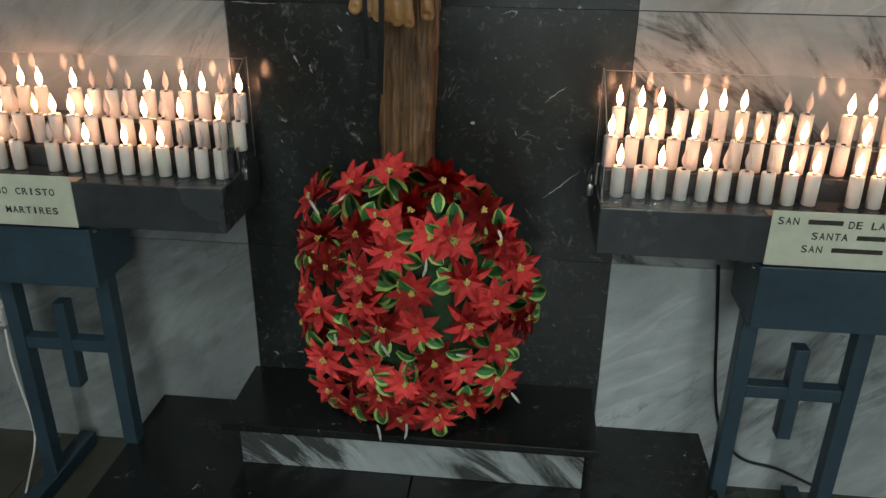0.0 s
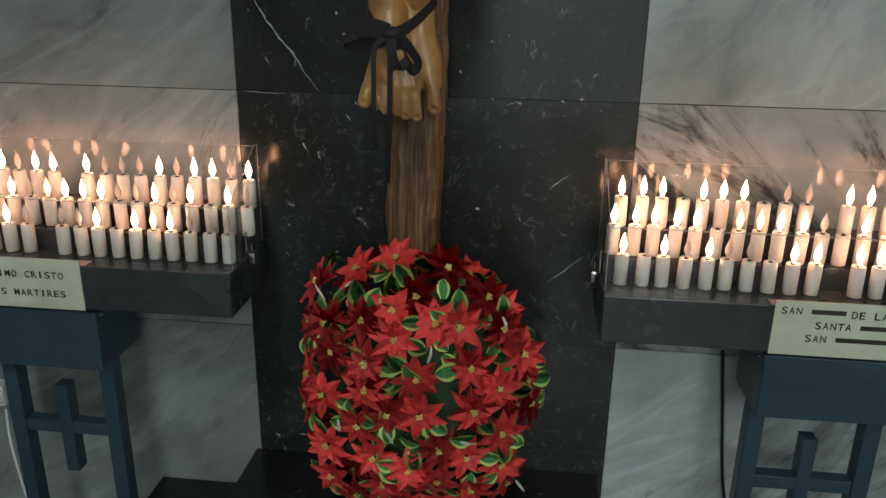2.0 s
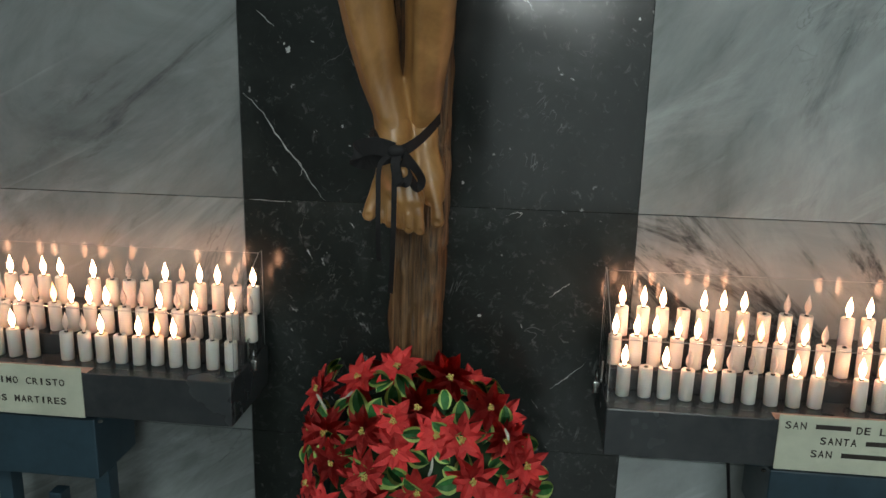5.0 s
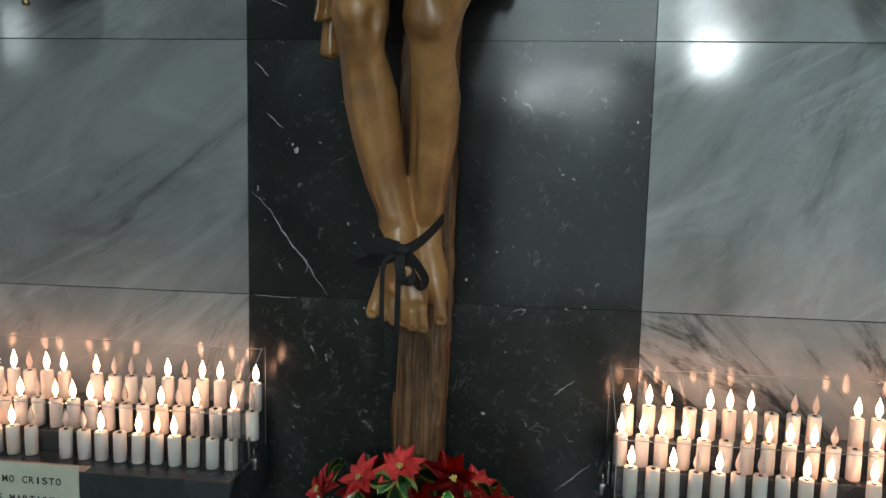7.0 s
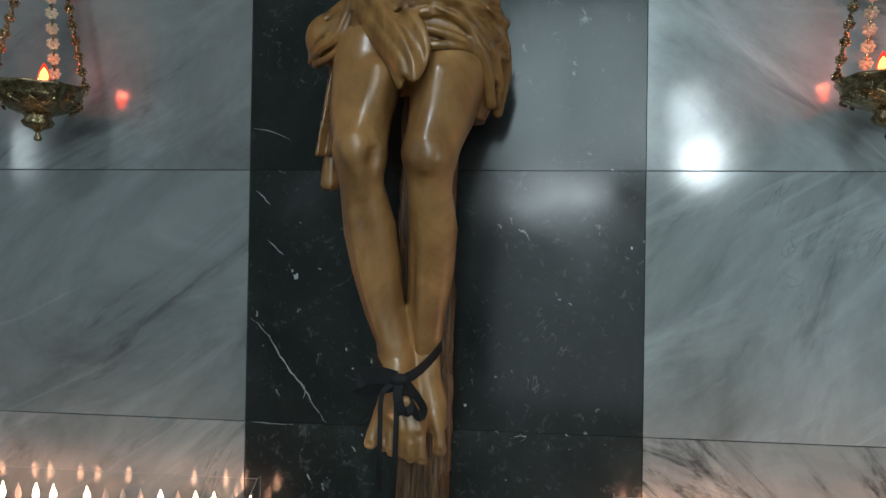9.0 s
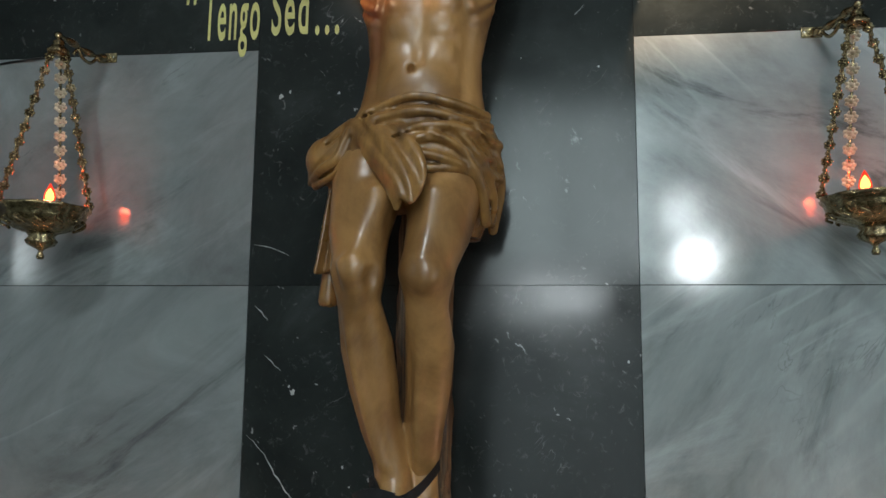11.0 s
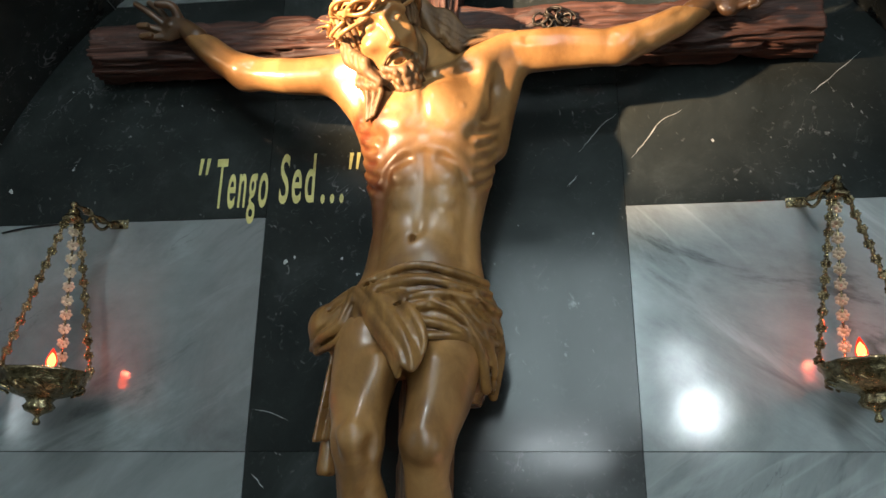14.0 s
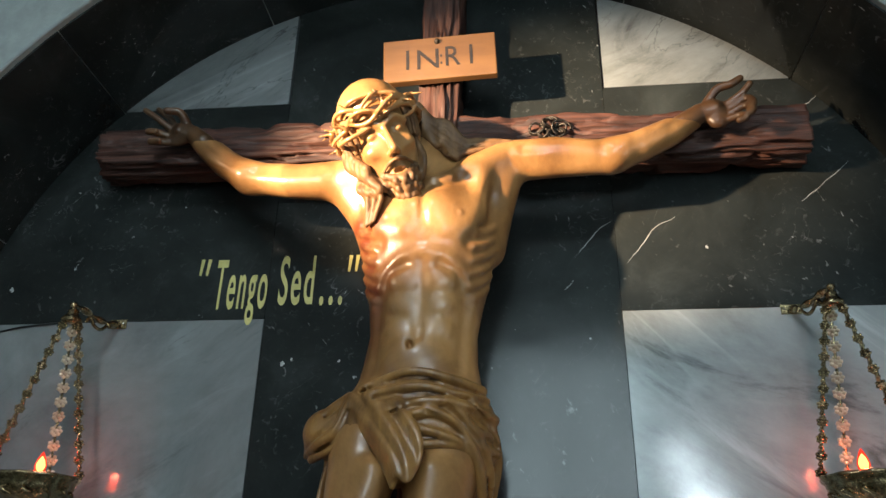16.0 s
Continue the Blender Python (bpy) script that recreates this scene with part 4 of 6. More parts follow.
for a, b, c, r in (((-0.090, -0.235, 1.345), (-0.103, -0.245, 1.315), (-0.107, -0.250, 1.292), 0.0135), ((-0.078, -0.235, 1.34), (-0.082, -0.245, 1.305), (-0.082, -0.248, 1.282), 0.0085),
                   ((-0.066, -0.238, 1.34), (-0.064, -0.252, 1.305), (-0.063, -0.254, 1.276), 0.0095), ((-0.040, -0.262, 1.34), (-0.039, -0.277, 1.305), (-0.038, -0.275, 1.278), 0.0092),
                   ((-0.022, -0.268, 1.34), (-0.021, -0.285, 1.302), (-0.020, -0.281, 1.272), 0.0098), ((-0.003, -0.265, 1.34), (0.001, -0.282, 1.302), (0.003, -0.279, 1.270), 0.0105),
                   ((0.022, -0.228, 1.345), (0.031, -0.243, 1.312), (0.033, -0.243, 1.282), 0.0140)):
    feet.limb(((a, r), (b, r * 0.88), (c, r)), 0.008)
    feet.ball((c[0], c[1] - r * 0.85, c[2] - r * 0.15), (r * 0.55, r * 0.3, r * 0.6), 0.002, cut=True)
for x0, x1 in ((-0.052, -0.040), (-0.040, -0.020), (-0.030, 0.0)):
    feet.strand(((x0, -0.262, 1.41), ((x0 + x1) / 2, -0.278, 1.37), (x1, -0.285, 1.33)), 0.0055, 0.01)
feet.ball((-0.030, -0.292, 1.385), (0.012, 0.008, 0.012), 0.004)
skins.append((feet.surface(), BODY))

# hands
right = Clay((-0.86, -0.27, 2.84), (-0.60, -0.10, 3.06), 0.0028)
right.limb((((-0.63, -0.174, 2.915), 0.029), ((-0.665, -0.171, 2.948), 0.024), ((-0.695, -0.170, 2.958), 0.024)), 0.02)
right.ball((-0.708, -0.168, 2.952), (0.034, 0.015, 0.038), 0.016, (0, 35, 0))
for pts, r in ((((-0.685, -0.176, 2.975), (-0.700, -0.198, 3.002), (-0.735, -0.208, 3.004)), 0.0100), (((-0.728, -0.172, 2.965), (-0.765, -0.187, 2.992), (-0.806, -0.192, 3.021)), 0.0076),
               (((-0.722, -0.170, 2.978), (-0.745, -0.176, 3.007), (-0.776, -0.178, 3.031)), 0.0076), (((-0.735, -0.172, 2.945), (-0.770, -0.190, 2.950), (-0.772, -0.214, 2.934), (-0.748, -0.220, 2.930)), 0.0082),
               (((-0.733, -0.172, 2.925), (-0.764, -0.190, 2.918), (-0.760, -0.214, 2.902), (-0.735, -0.218, 2.902)), 0.0080)):
    right.strand(pts, (r * 1.25, r * 1.02), 0.004)
right.ball((-0.703, -0.190, 2.950), (0.008, 0.006, 0.008), 0.003)
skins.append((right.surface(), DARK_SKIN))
left = Clay((0.60, -0.27, 2.84), (0.86, -0.10, 3.07), 0.0028)
left.limb((((0.635, -0.170, 2.905), 0.029), ((0.680, -0.168, 2.938), 0.025), ((0.712, -0.170, 2.945), 0.025)), 0.02)
left.ball((0.725, -0.168, 2.938), (0.034, 0.016, 0.042), 0.016, (0, -20, 0))
for pts, r in ((((0.700, -0.175, 2.965), (0.728, -0.190, 2.996), (0.760, -0.198, 3.003), (0.786, -0.198, 3.020)), 0.0092), (((0.748, -0.172, 2.958), (0.786, -0.188, 2.980), (0.808, -0.196, 3.004)), 0.0078),
               (((0.752, -0.172, 2.947), (0.796, -0.186, 2.966), (0.806, -0.206, 2.940), (0.792, -0.210, 2.915)), 0.0082), (((0.752, -0.172, 2.930), (0.792, -0.190, 2.942), (0.799, -0.212, 2.914), (0.780, -0.214, 2.896)), 0.0080),
               (((0.744, -0.172, 2.912), (0.776, -0.190, 2.914), (0.780, -0.210, 2.892), (0.762, -0.212, 2.884)), 0.0076)):
    left.strand(pts, (r * 1.25, r * 1.02), 0.004)
left.ball((0.722, -0.172, 2.908), (0.020, 0.014, 0.016), 0.012)
left.ball((0.720, -0.189, 2.945), (0.009, 0.007, 0.009), 0.003)
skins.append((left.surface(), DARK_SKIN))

# loincloth
wrap = Clay((-0.31, -0.44, 1.78), (0.24, -0.07, 2.28), 0.0042)
wrap.loft(((2.055, -0.030, -0.205, 0.165, 0.112), (2.10, -0.036, -0.21, 0.188, 0.120), (2.15, -0.033, -0.212, 0.184, 0.118), (2.195, -0.020, -0.212, 0.155, 0.105), (2.215, -0.012, -0.212, 0.137, 0.096)), 0.02)
wrap.ball((-0.215, -0.225, 2.120), (0.045, 0.060, 0.050), 0.03, (0, 30, 0))
wrap.ball((0.104, -0.20, 2.10), (0.044, 0.072, 0.080), 0.03)
wrap.loft(((1.955, 0.088, -0.165, 0.022, 0.045), (1.99, 0.093, -0.175, 0.032, 0.060), (2.06, 0.096, -0.19, 0.044, 0.080), (2.10, 0.096, -0.20, 0.048, 0.085)), 0.02)
# hollow between the thighs under the hem
wrap.ball((0.030, -0.33, 2.02), (0.075, 0.085, 0.050), 0.012, cut=True)
wrap.ball((-0.125, -0.33, 2.02), (0.075, 0.085, 0.055), 0.012, cut=True)
# broad flap that falls over from the hip, creased lengthways and cut slantwise at its end
FLAP = [[Vector(p) for p in edge] for edge in (((-0.172, -0.262, 2.172), (-0.092, -0.318, 2.076), (-0.040, -0.350, 1.988)), ((-0.084, -0.288, 2.212), (0.000, -0.338, 2.104), (0.008, -0.358, 2.020)))]


def bend(pts, u):
    a, b, c = pts
    b = 2 * b - 0.5 * (a + c)
    return a * (1 - u) ** 2 + 2 * b * u * (1 - u) + c * u * u


def flap(u, v):
    p = bend(FLAP[0], u).lerp(bend(FLAP[1], u), v)
    lift = 0.006 + 0.016 * math.sin(math.pi * v) + 0.0085 * abs(math.sin(math.pi * (2.4 * v + 0.25 * math.sin(4 * u)))) + 0.0035 * abs(math.sin(math.pi * (5.2 * v - 0.9 * u)))
    return tuple(p + Vector((0, -lift, 0.012 * math.sin(7 * v) * u)))


wrap.sheet(flap, 34, 22, 0.0062)
# folds round the belly, running to his left hip
FOLDS = (
    ((-0.120, -0.303, 2.200), (-0.020, -0.322, 2.222), (0.070, -0.308, 2.214), (0.135, -0.258, 2.205), 0.010),
    ((-0.090, -0.318, 2.178), (0.000, -0.334, 2.196), (0.080, -0.312, 2.186), (0.152, -0.250, 2.176), 0.009),
    ((-0.060, -0.328, 2.152), (0.020, -0.336, 2.164), (0.095, -0.306, 2.152), (0.168, -0.240, 2.140), 0.011),
    ((-0.040, -0.334, 2.128), (0.030, -0.338, 2.132), (0.105, -0.305, 2.112), (0.176, -0.230, 2.105), 0.009),
    ((-0.020, -0.336, 2.102), (0.035, -0.334, 2.102), (0.105, -0.300, 2.082), (0.172, -0.225, 2.070), 0.011),
    ((-0.015, -0.330, 2.078), (0.040, -0.326, 2.078), (0.095, -0.300, 2.062), (0.148, -0.245, 2.030), 0.008),
    ((0.020, -0.336, 2.150), (0.080, -0.318, 2.110), (0.125, -0.285, 2.050), (0.135, -0.245, 1.985), 0.010),
    ((0.060, -0.320, 2.160), (0.120, -0.290, 2.110), (0.158, -0.240, 2.040), (0.150, -0.200, 1.975), 0.009),
    ((0.110, -0.290, 2.180), (0.160, -0.245, 2.130), (0.178, -0.200, 2.060), (0.150, -0.165, 1.975), 0.009),
    ((-0.150, -0.285, 2.182), (-0.205, -0.268, 2.145), (-0.245, -0.230, 2.115), (-0.250, -0.195, 2.085), 0.011),
    ((-0.150, -0.292, 2.168), (-0.200, -0.284, 2.130), (-0.238, -0.255, 2.100), (-0.255, -0.205, 2.075), 0.009),
    ((-0.150, -0.300, 2.165), (-0.175, -0.300, 2.110), (-0.215, -0.282, 2.082), (-0.250, -0.235, 2.070), 0.011),
    ((-0.130, -0.312, 2.130), (-0.150, -0.310, 2.092), (-0.190, -0.292, 2.072), (-0.235, -0.250, 2.065), 0.007),
)
for n, (*pts, r) in enumerate(FOLDS):
    bent = [Vector((min(p[0], 0.1 + 0.72 * (p[0] - 0.1)), p[1] + 0.005, p[2] + 0.006 * math.sin(2.1 * n + 1.7 * i))) for i, p in enumerate(pts)]
    wrap.strand(bent, (r * 1.25, r * 0.7) if n % 2 else (r * 0.7, r * 1.2), 0.006)
    # the crease under each fold
    wrap.strand([p + Vector((0, -0.010, -0.013)) for p in bent], 0.0050, 0.007, True)
# end of cloth that hangs at his right hip, widening towards its hem
def hanging_end(u, v):
    """Cloth falling straight, in three pleats."""
    fall = 2.085 - 0.205 * u + 0.010 * v * u
    return (-0.206 - 0.030 * u + (0.046 + 0.012 * u) * v, -0.205 - 0.010 * u - 0.010 * math.cos(2 * math.pi * 1.5 * v + 0.6 * u), fall)


wrap.sheet(hanging_end, 30, 14, 0.0050)
wrap.limb((((-0.212, -0.180, 1.90), 0.019), ((-0.218, -0.182, 1.822), 0.021)), 0.004)
wrap.limb((((-0.218, -0.182, 1.83), 0.014), ((-0.219, -0.182, 1.79), 0.014)), 0.004, True)
skins.append((wrap.surface(), CLOTH_SKIN))

# head, bowed forward and to his right; its own axes: across, out of the face, up
HEAD = Vector((-0.1320, -0.325, 2.8600))
UP = Vector((-0.37, -0.30, 0.87)).normalized()
OUT = Vector((0.10, -0.80, -0.55))
OUT = (OUT - UP * OUT.dot(UP)).normalized()
ACROSS = UP.cross(OUT) * -1
if ACROSS.x < 0:
    ACROSS = -ACROSS
TURNED = radians(13)
OUT, ACROSS = (OUT * math.cos(TURNED) + ACROSS * math.sin(TURNED)), (ACROSS * math.cos(TURNED) - OUT * math.sin(TURNED))
HEAD_TURN = [math.degrees(a) for a in Matrix((ACROSS, -OUT, UP)).transposed().to_euler()]


def on_head(across, out, up):
    if up < -0.04:
        up = -0.04 + (up + 0.04) * 1.32
    return tuple(HEAD + ACROSS * across + OUT * out + UP * up)


head = Clay((-0.30, -0.46, 2.56), (0.14, -0.10, 3.04), 0.0028)
head.limb((((-0.010, -0.20, 2.70), 0.068), ((-0.045, -0.215, 2.78), 0.058), (on_head(0.0, -0.03, -0.06), 0.058)), 0.03)
head.ball(on_head(0, 0.0, 0.002), (0.088, 0.100, 0.096), 0.02, HEAD_TURN)
head.ball(on_head(0, 0.030, -0.085), (0.066, 0.068, 0.094), 0.03, HEAD_TURN)
head.ball(on_head(0, 0.044, -0.146), (0.034, 0.034, 0.030), 0.03, HEAD_TURN)
for side in (-1, 1):
    head.strand((on_head(side * 0.010, 0.096, -0.048), on_head(side * 0.032, 0.096, -0.040), on_head(side * 0.054, 0.078, -0.050)), 0.0075, 0.014)
    head.ball(on_head(side * 0.032, 0.098, -0.062), (0.017, 0.012, 0.0105), 0.010, HEAD_TURN, True)
    head.ball(on_head(side * 0.032, 0.082, -0.063), (0.014, 0.0105, 0.0095), 0.004, HEAD_TURN)
    head.strand((on_head(side * 0.018, 0.092, -0.066), on_head(side * 0.032, 0.095, -0.070), on_head(side * 0.046, 0.086, -0.066)), 0.0022, 0.003, True)
    head.ball(on_head(side * 0.042, 0.070, -0.088), (0.018, 0.014, 0.014), 0.018, HEAD_TURN)
    head.ball(on_head(side * 0.040, 0.086, -0.122), (0.016, 0.014, 0.020), 0.018, HEAD_TURN, True)
    head.ball(on_head(side * 0.010, 0.104, -0.106), (0.0075, 0.009, 0.007), 0.005, HEAD_TURN)
    head.ball(on_head(side * 0.082, 0.0, -0.062), (0.010, 0.020, 0.030), 0.006, HEAD_TURN)
head.limb(((on_head(0, 0.094, -0.050), 0.0075), (on_head(0, 0.108, -0.078), 0.0085), (on_head(0, 0.118, -0.102), 0.0105)), 0.008)
head.ball(on_head(0, 0.092, -0.134), (0.016, 0.022, 0.0065), 0.002, HEAD_TURN, True)
skins.append((head.surface(), BODY))

# hair, beard and the plaited thorns
hair = Clay((-0.29, -0.46, 2.52), (0.24, -0.12, 3.04), 0.0032)
rnd = random.Random(4)
for tier in range(3):  # beard curls, tier under tier, parted at the chin
    for i in range(13):
        s = i / 6 - 1
        drop = -0.146 - 0.014 * tier + 0.030 * s * s
        a = Vector(on_head(0.046 * s, 0.082 - 0.006 * tier - 0.034 * s * s, drop))
        b = Vector(on_head(0.036 * s + 0.006 * math.sin(4 * i + tier), 0.074 - 0.008 * tier - 0.028 * s * s, drop - 0.024))
        w = ACROSS * 0.006 * math.cos(2.3 * i + tier)
        hair.strand((a, a.lerp(b, 0.4) + OUT * 0.009 + w, a.lerp(b, 0.8) + OUT * 0.004 - w, b), (0.0074, 0.0042), 0.002)
for side in (-1, 1):  # moustache and cheeks
    hair.strand((on_head(side * 0.003, 0.100, -0.117), on_head(side * 0.018, 0.093, -0.119), on_head(side * 0.036, 0.074, -0.127)), (0.0052, 0.0036), 0.003)
    for i in range(5):
        hair.strand((on_head(side * 0.074, 0.020 + 0.006 * i, -0.070 - 0.010 * i), on_head(side * 0.066, 0.036 + 0.006 * i, -0.105 - 0.006 * i), on_head(side * 0.048, 0.052, -0.138 - 0.004 * i)), 0.0065, 0.003)
for i in range(9):  # locks that fall over his left shoulder
    s = i / 8
    a = Vector((-0.0330, -0.27, 2.9300)).lerp(Vector((-0.0080, -0.26, 2.8500)), s)
    b = Vector((0.0410, -0.255, 2.8740)).lerp(Vector((0.0340, -0.25, 2.8080)), s)
    c = Vector((0.1250, -0.245, 2.8260)).lerp(Vector((0.0840, -0.25, 2.7790)), s)
    d = Vector((0.2020, -0.24, 2.8330)).lerp(Vector((0.1530, -0.245, 2.8150)), s)
    w = Vector((0, -0.008 * math.sin(3 * i), 0.009 + 0.003 * math.cos(2 * i)))
    hair.strand((a, a.lerp(b, 0.5) - w, b + w, b.lerp(c, 0.5) - w, c + w, d), (0.0135, 0.005), 0.003)
    hair.strand((a + w, b - w, c + 0.5 * w), 0.0035, 0.003, True)
for i in range(7):  # locks that hang at his right
    s = i / 6
    a = Vector((-0.1960, -0.31, 2.7660)).lerp(Vector((-0.1350, -0.35, 2.7040)), s)
    b = Vector((-0.1640, -0.3, 2.7070)).lerp(Vector((-0.1080, -0.335, 2.6540)), s)
    c = Vector((-0.1440, -0.305, 2.6460)).lerp(Vector((-0.1060, -0.325, 2.6380)), s)
    d = Vector((-0.1360, -0.302, 2.5800)).lerp(Vector((-0.1180, -0.312, 2.5860)), s) + Vector((0, 0, 0.010 * (i % 3)))
    w = Vector((0.008 + 0.003 * math.sin(2 * i), -0.006 * math.cos(2 * i), 0))
    hair.strand((a, a.lerp(b, 0.5) - w, b + w, b.lerp(c, 0.5) - w, c + w, d), (0.0110, 0.0050), 0.0025)
for i in range(18):  # strands under the band
    a = radians(-110 + 220 * i / 17)
    if abs(math.degrees(a)) < 42:
        continue
    sx, sy = math.sin(a), math.cos(a)
    hair.strand((on_head(0.090 * sx, 0.100 * sy, -0.005), on_head(0.094 * sx, 0.092 * sy, -0.035), on_head(0.088 * sx, 0.075 * sy, -0.070)), (0.0095, 0.006), 0.003)
skins.append((hair.surface(), HAIR_SKIN))
thorn = Clay((-0.30, -0.46, 2.68), (0.06, -0.13, 3.02), 0.0030)
up, side_v, fore, mid = UP, ACROSS, OUT, Vector(on_head(0, 0.004, -0.015))
rnd = random.Random(8)
for strand_no in range(7):
    pts = []
    ph = strand_no * 1.7
    for i in range(41):
        a = 2 * math.pi * i / 40
        r = 0.104 + 0.010 * math.sin(3 * a + ph) + 0.006 * math.cos(5 * a + 2 * ph)
        h = 0.018 * math.sin((2 + strand_no % 3) * a + ph) + 0.0075 * (strand_no - 3)
        pts.append(mid + side_v * (r * math.cos(a) * 0.97) + fore * (r * 1.03 * math.sin(a)) + up * h)
    thorn.strand(pts, 0.0046 if strand_no % 2 else 0.0056, 0.003, steps=2)
for i in range(34):
    a, h = rnd.uniform(0, 6.283), rnd.uniform(-0.02, 0.03)
    o = side_v * math.cos(a) + fore * math.sin(a)
    p = mid + o * 0.110 + up * h
    q = p + (o * rnd.uniform(0.5, 1) + up * rnd.uniform(-0.8, 1) + side_v * rnd.uniform(-0.5, 0.5)) * 0.026
    thorn.limb(((tuple(p), 0.0042), (tuple(q), 0.0012)), 0.003)
skins.append((thorn.surface(), BODY))

verts, quads, kinds, base = [], [], [], 0
for (v, q), kind in skins:
    verts.append(v)
    quads.append(q + base)
    kinds += [kind] * len(q)
    base += len(v)
me = bpy.data.meshes.new("statue")
me.from_pydata(np.concatenate(verts).tolist(), [], np.concatenate(quads).tolist())
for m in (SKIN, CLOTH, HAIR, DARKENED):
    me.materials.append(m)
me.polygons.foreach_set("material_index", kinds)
me.polygons.foreach_set("use_smooth", [True] * len(kinds))
me.update()
tagged(new("statue", me), "varnished golden-brown carved wooden crucified figure with draped loincloth", "statue")

# ribbon round the ankles
bow = thing("ribbon_bow", "black satin ribbon tied in a bow round the ankles", "ribbon")
part("band", ribbon(smooth_path(((-0.0980, -0.235, 1.4540), (-0.0760, -0.262, 1.4310), (-0.0390, -0.276, 1.4260), (-0.0070, -0.268, 1.4440), (0.0190, -0.228, 1.4710), (0.0280, -0.19, 1.4850)), 5), 0.022, 0.0018, (0, -0.25, 1)), RIBBON, bow)
part("band", ribbon(smooth_path(((-0.1010, -0.225, 1.4620), (-0.1230, -0.16, 1.4380)), 3), 0.020, 0.0018, (0, -0.2, 1)), RIBBON, bow)
bm = bmesh.new()
bmesh.ops.create_uvsphere(bm, u_segments=14, v_segments=10, radius=1)
bmesh.ops.transform(bm, matrix=Matrix.Translation((-0.0450, -0.284, 1.4260)) @ Matrix.Diagonal((0.020, 0.010, 0.013, 1)), verts=bm.verts)
part("knot", bm, RIBBON, bow, smooth=True)
part("loop", ribbon(smooth_path(((-0.0520, -0.284, 1.4270), (-0.0810, -0.295, 1.4360), (-0.1160, -0.29, 1.4300), (-0.1270, -0.28, 1.4120), (-0.1110, -0.27, 1.4020), (-0.0760, -0.274, 1.4130), (-0.0520, -0.28, 1.4210)), 5), 0.034, 0.0016, (0.25, -0.15, 1)), RIBBON, bow)
part("loop", ribbon(smooth_path(((-0.0310, -0.286, 1.4210), (-0.0080, -0.302, 1.4000), (0.0080, -0.304, 1.3750), (-0.0010, -0.3, 1.3580), (-0.0180, -0.292, 1.3780), (-0.0350, -0.286, 1.4100)), 5), 0.020, 0.0016, (0.8, -0.5, 0.3)), RIBBON, bow)
part("loop", ribbon(smooth_path(((-0.0440, -0.288, 1.4190), (-0.0430, -0.304, 1.3950), (-0.0330, -0.306, 1.3650), (-0.0210, -0.3, 1.3710), (-0.0300, -0.29, 1.3970)), 5), 0.020, 0.0016, (1, -0.2, 0)), RIBBON, bow)
part("tail", ribbon(smooth_path(((-0.0580, -0.284, 1.4200), (-0.0770, -0.292, 1.3960), (-0.0800, -0.29, 1.3290), (-0.0820, -0.28, 1.2650), (-0.0860, -0.25, 1.1950)), 6), 0.0098, 0.0012, (1, 0.2, 0)), RIBBON, bow)
part("tail", ribbon(smooth_path(((-0.0490, -0.284, 1.4180), (-0.0470, -0.296, 1.3920), (-0.0480, -0.292, 1.3200), (-0.0540, -0.27, 1.2250), (-0.0670, -0.22, 1.1180)), 6), 0.0105, 0.0012, (1, 0.1, 0)), RIBBON, bow)

# ---- votive stands, one on either side ----
SPACING, TIER = 0.0434, ((-0.200, 0.9132), (-0.144, 0.9620), (-0.091, 1.0110))
FRAME_W = 0.036


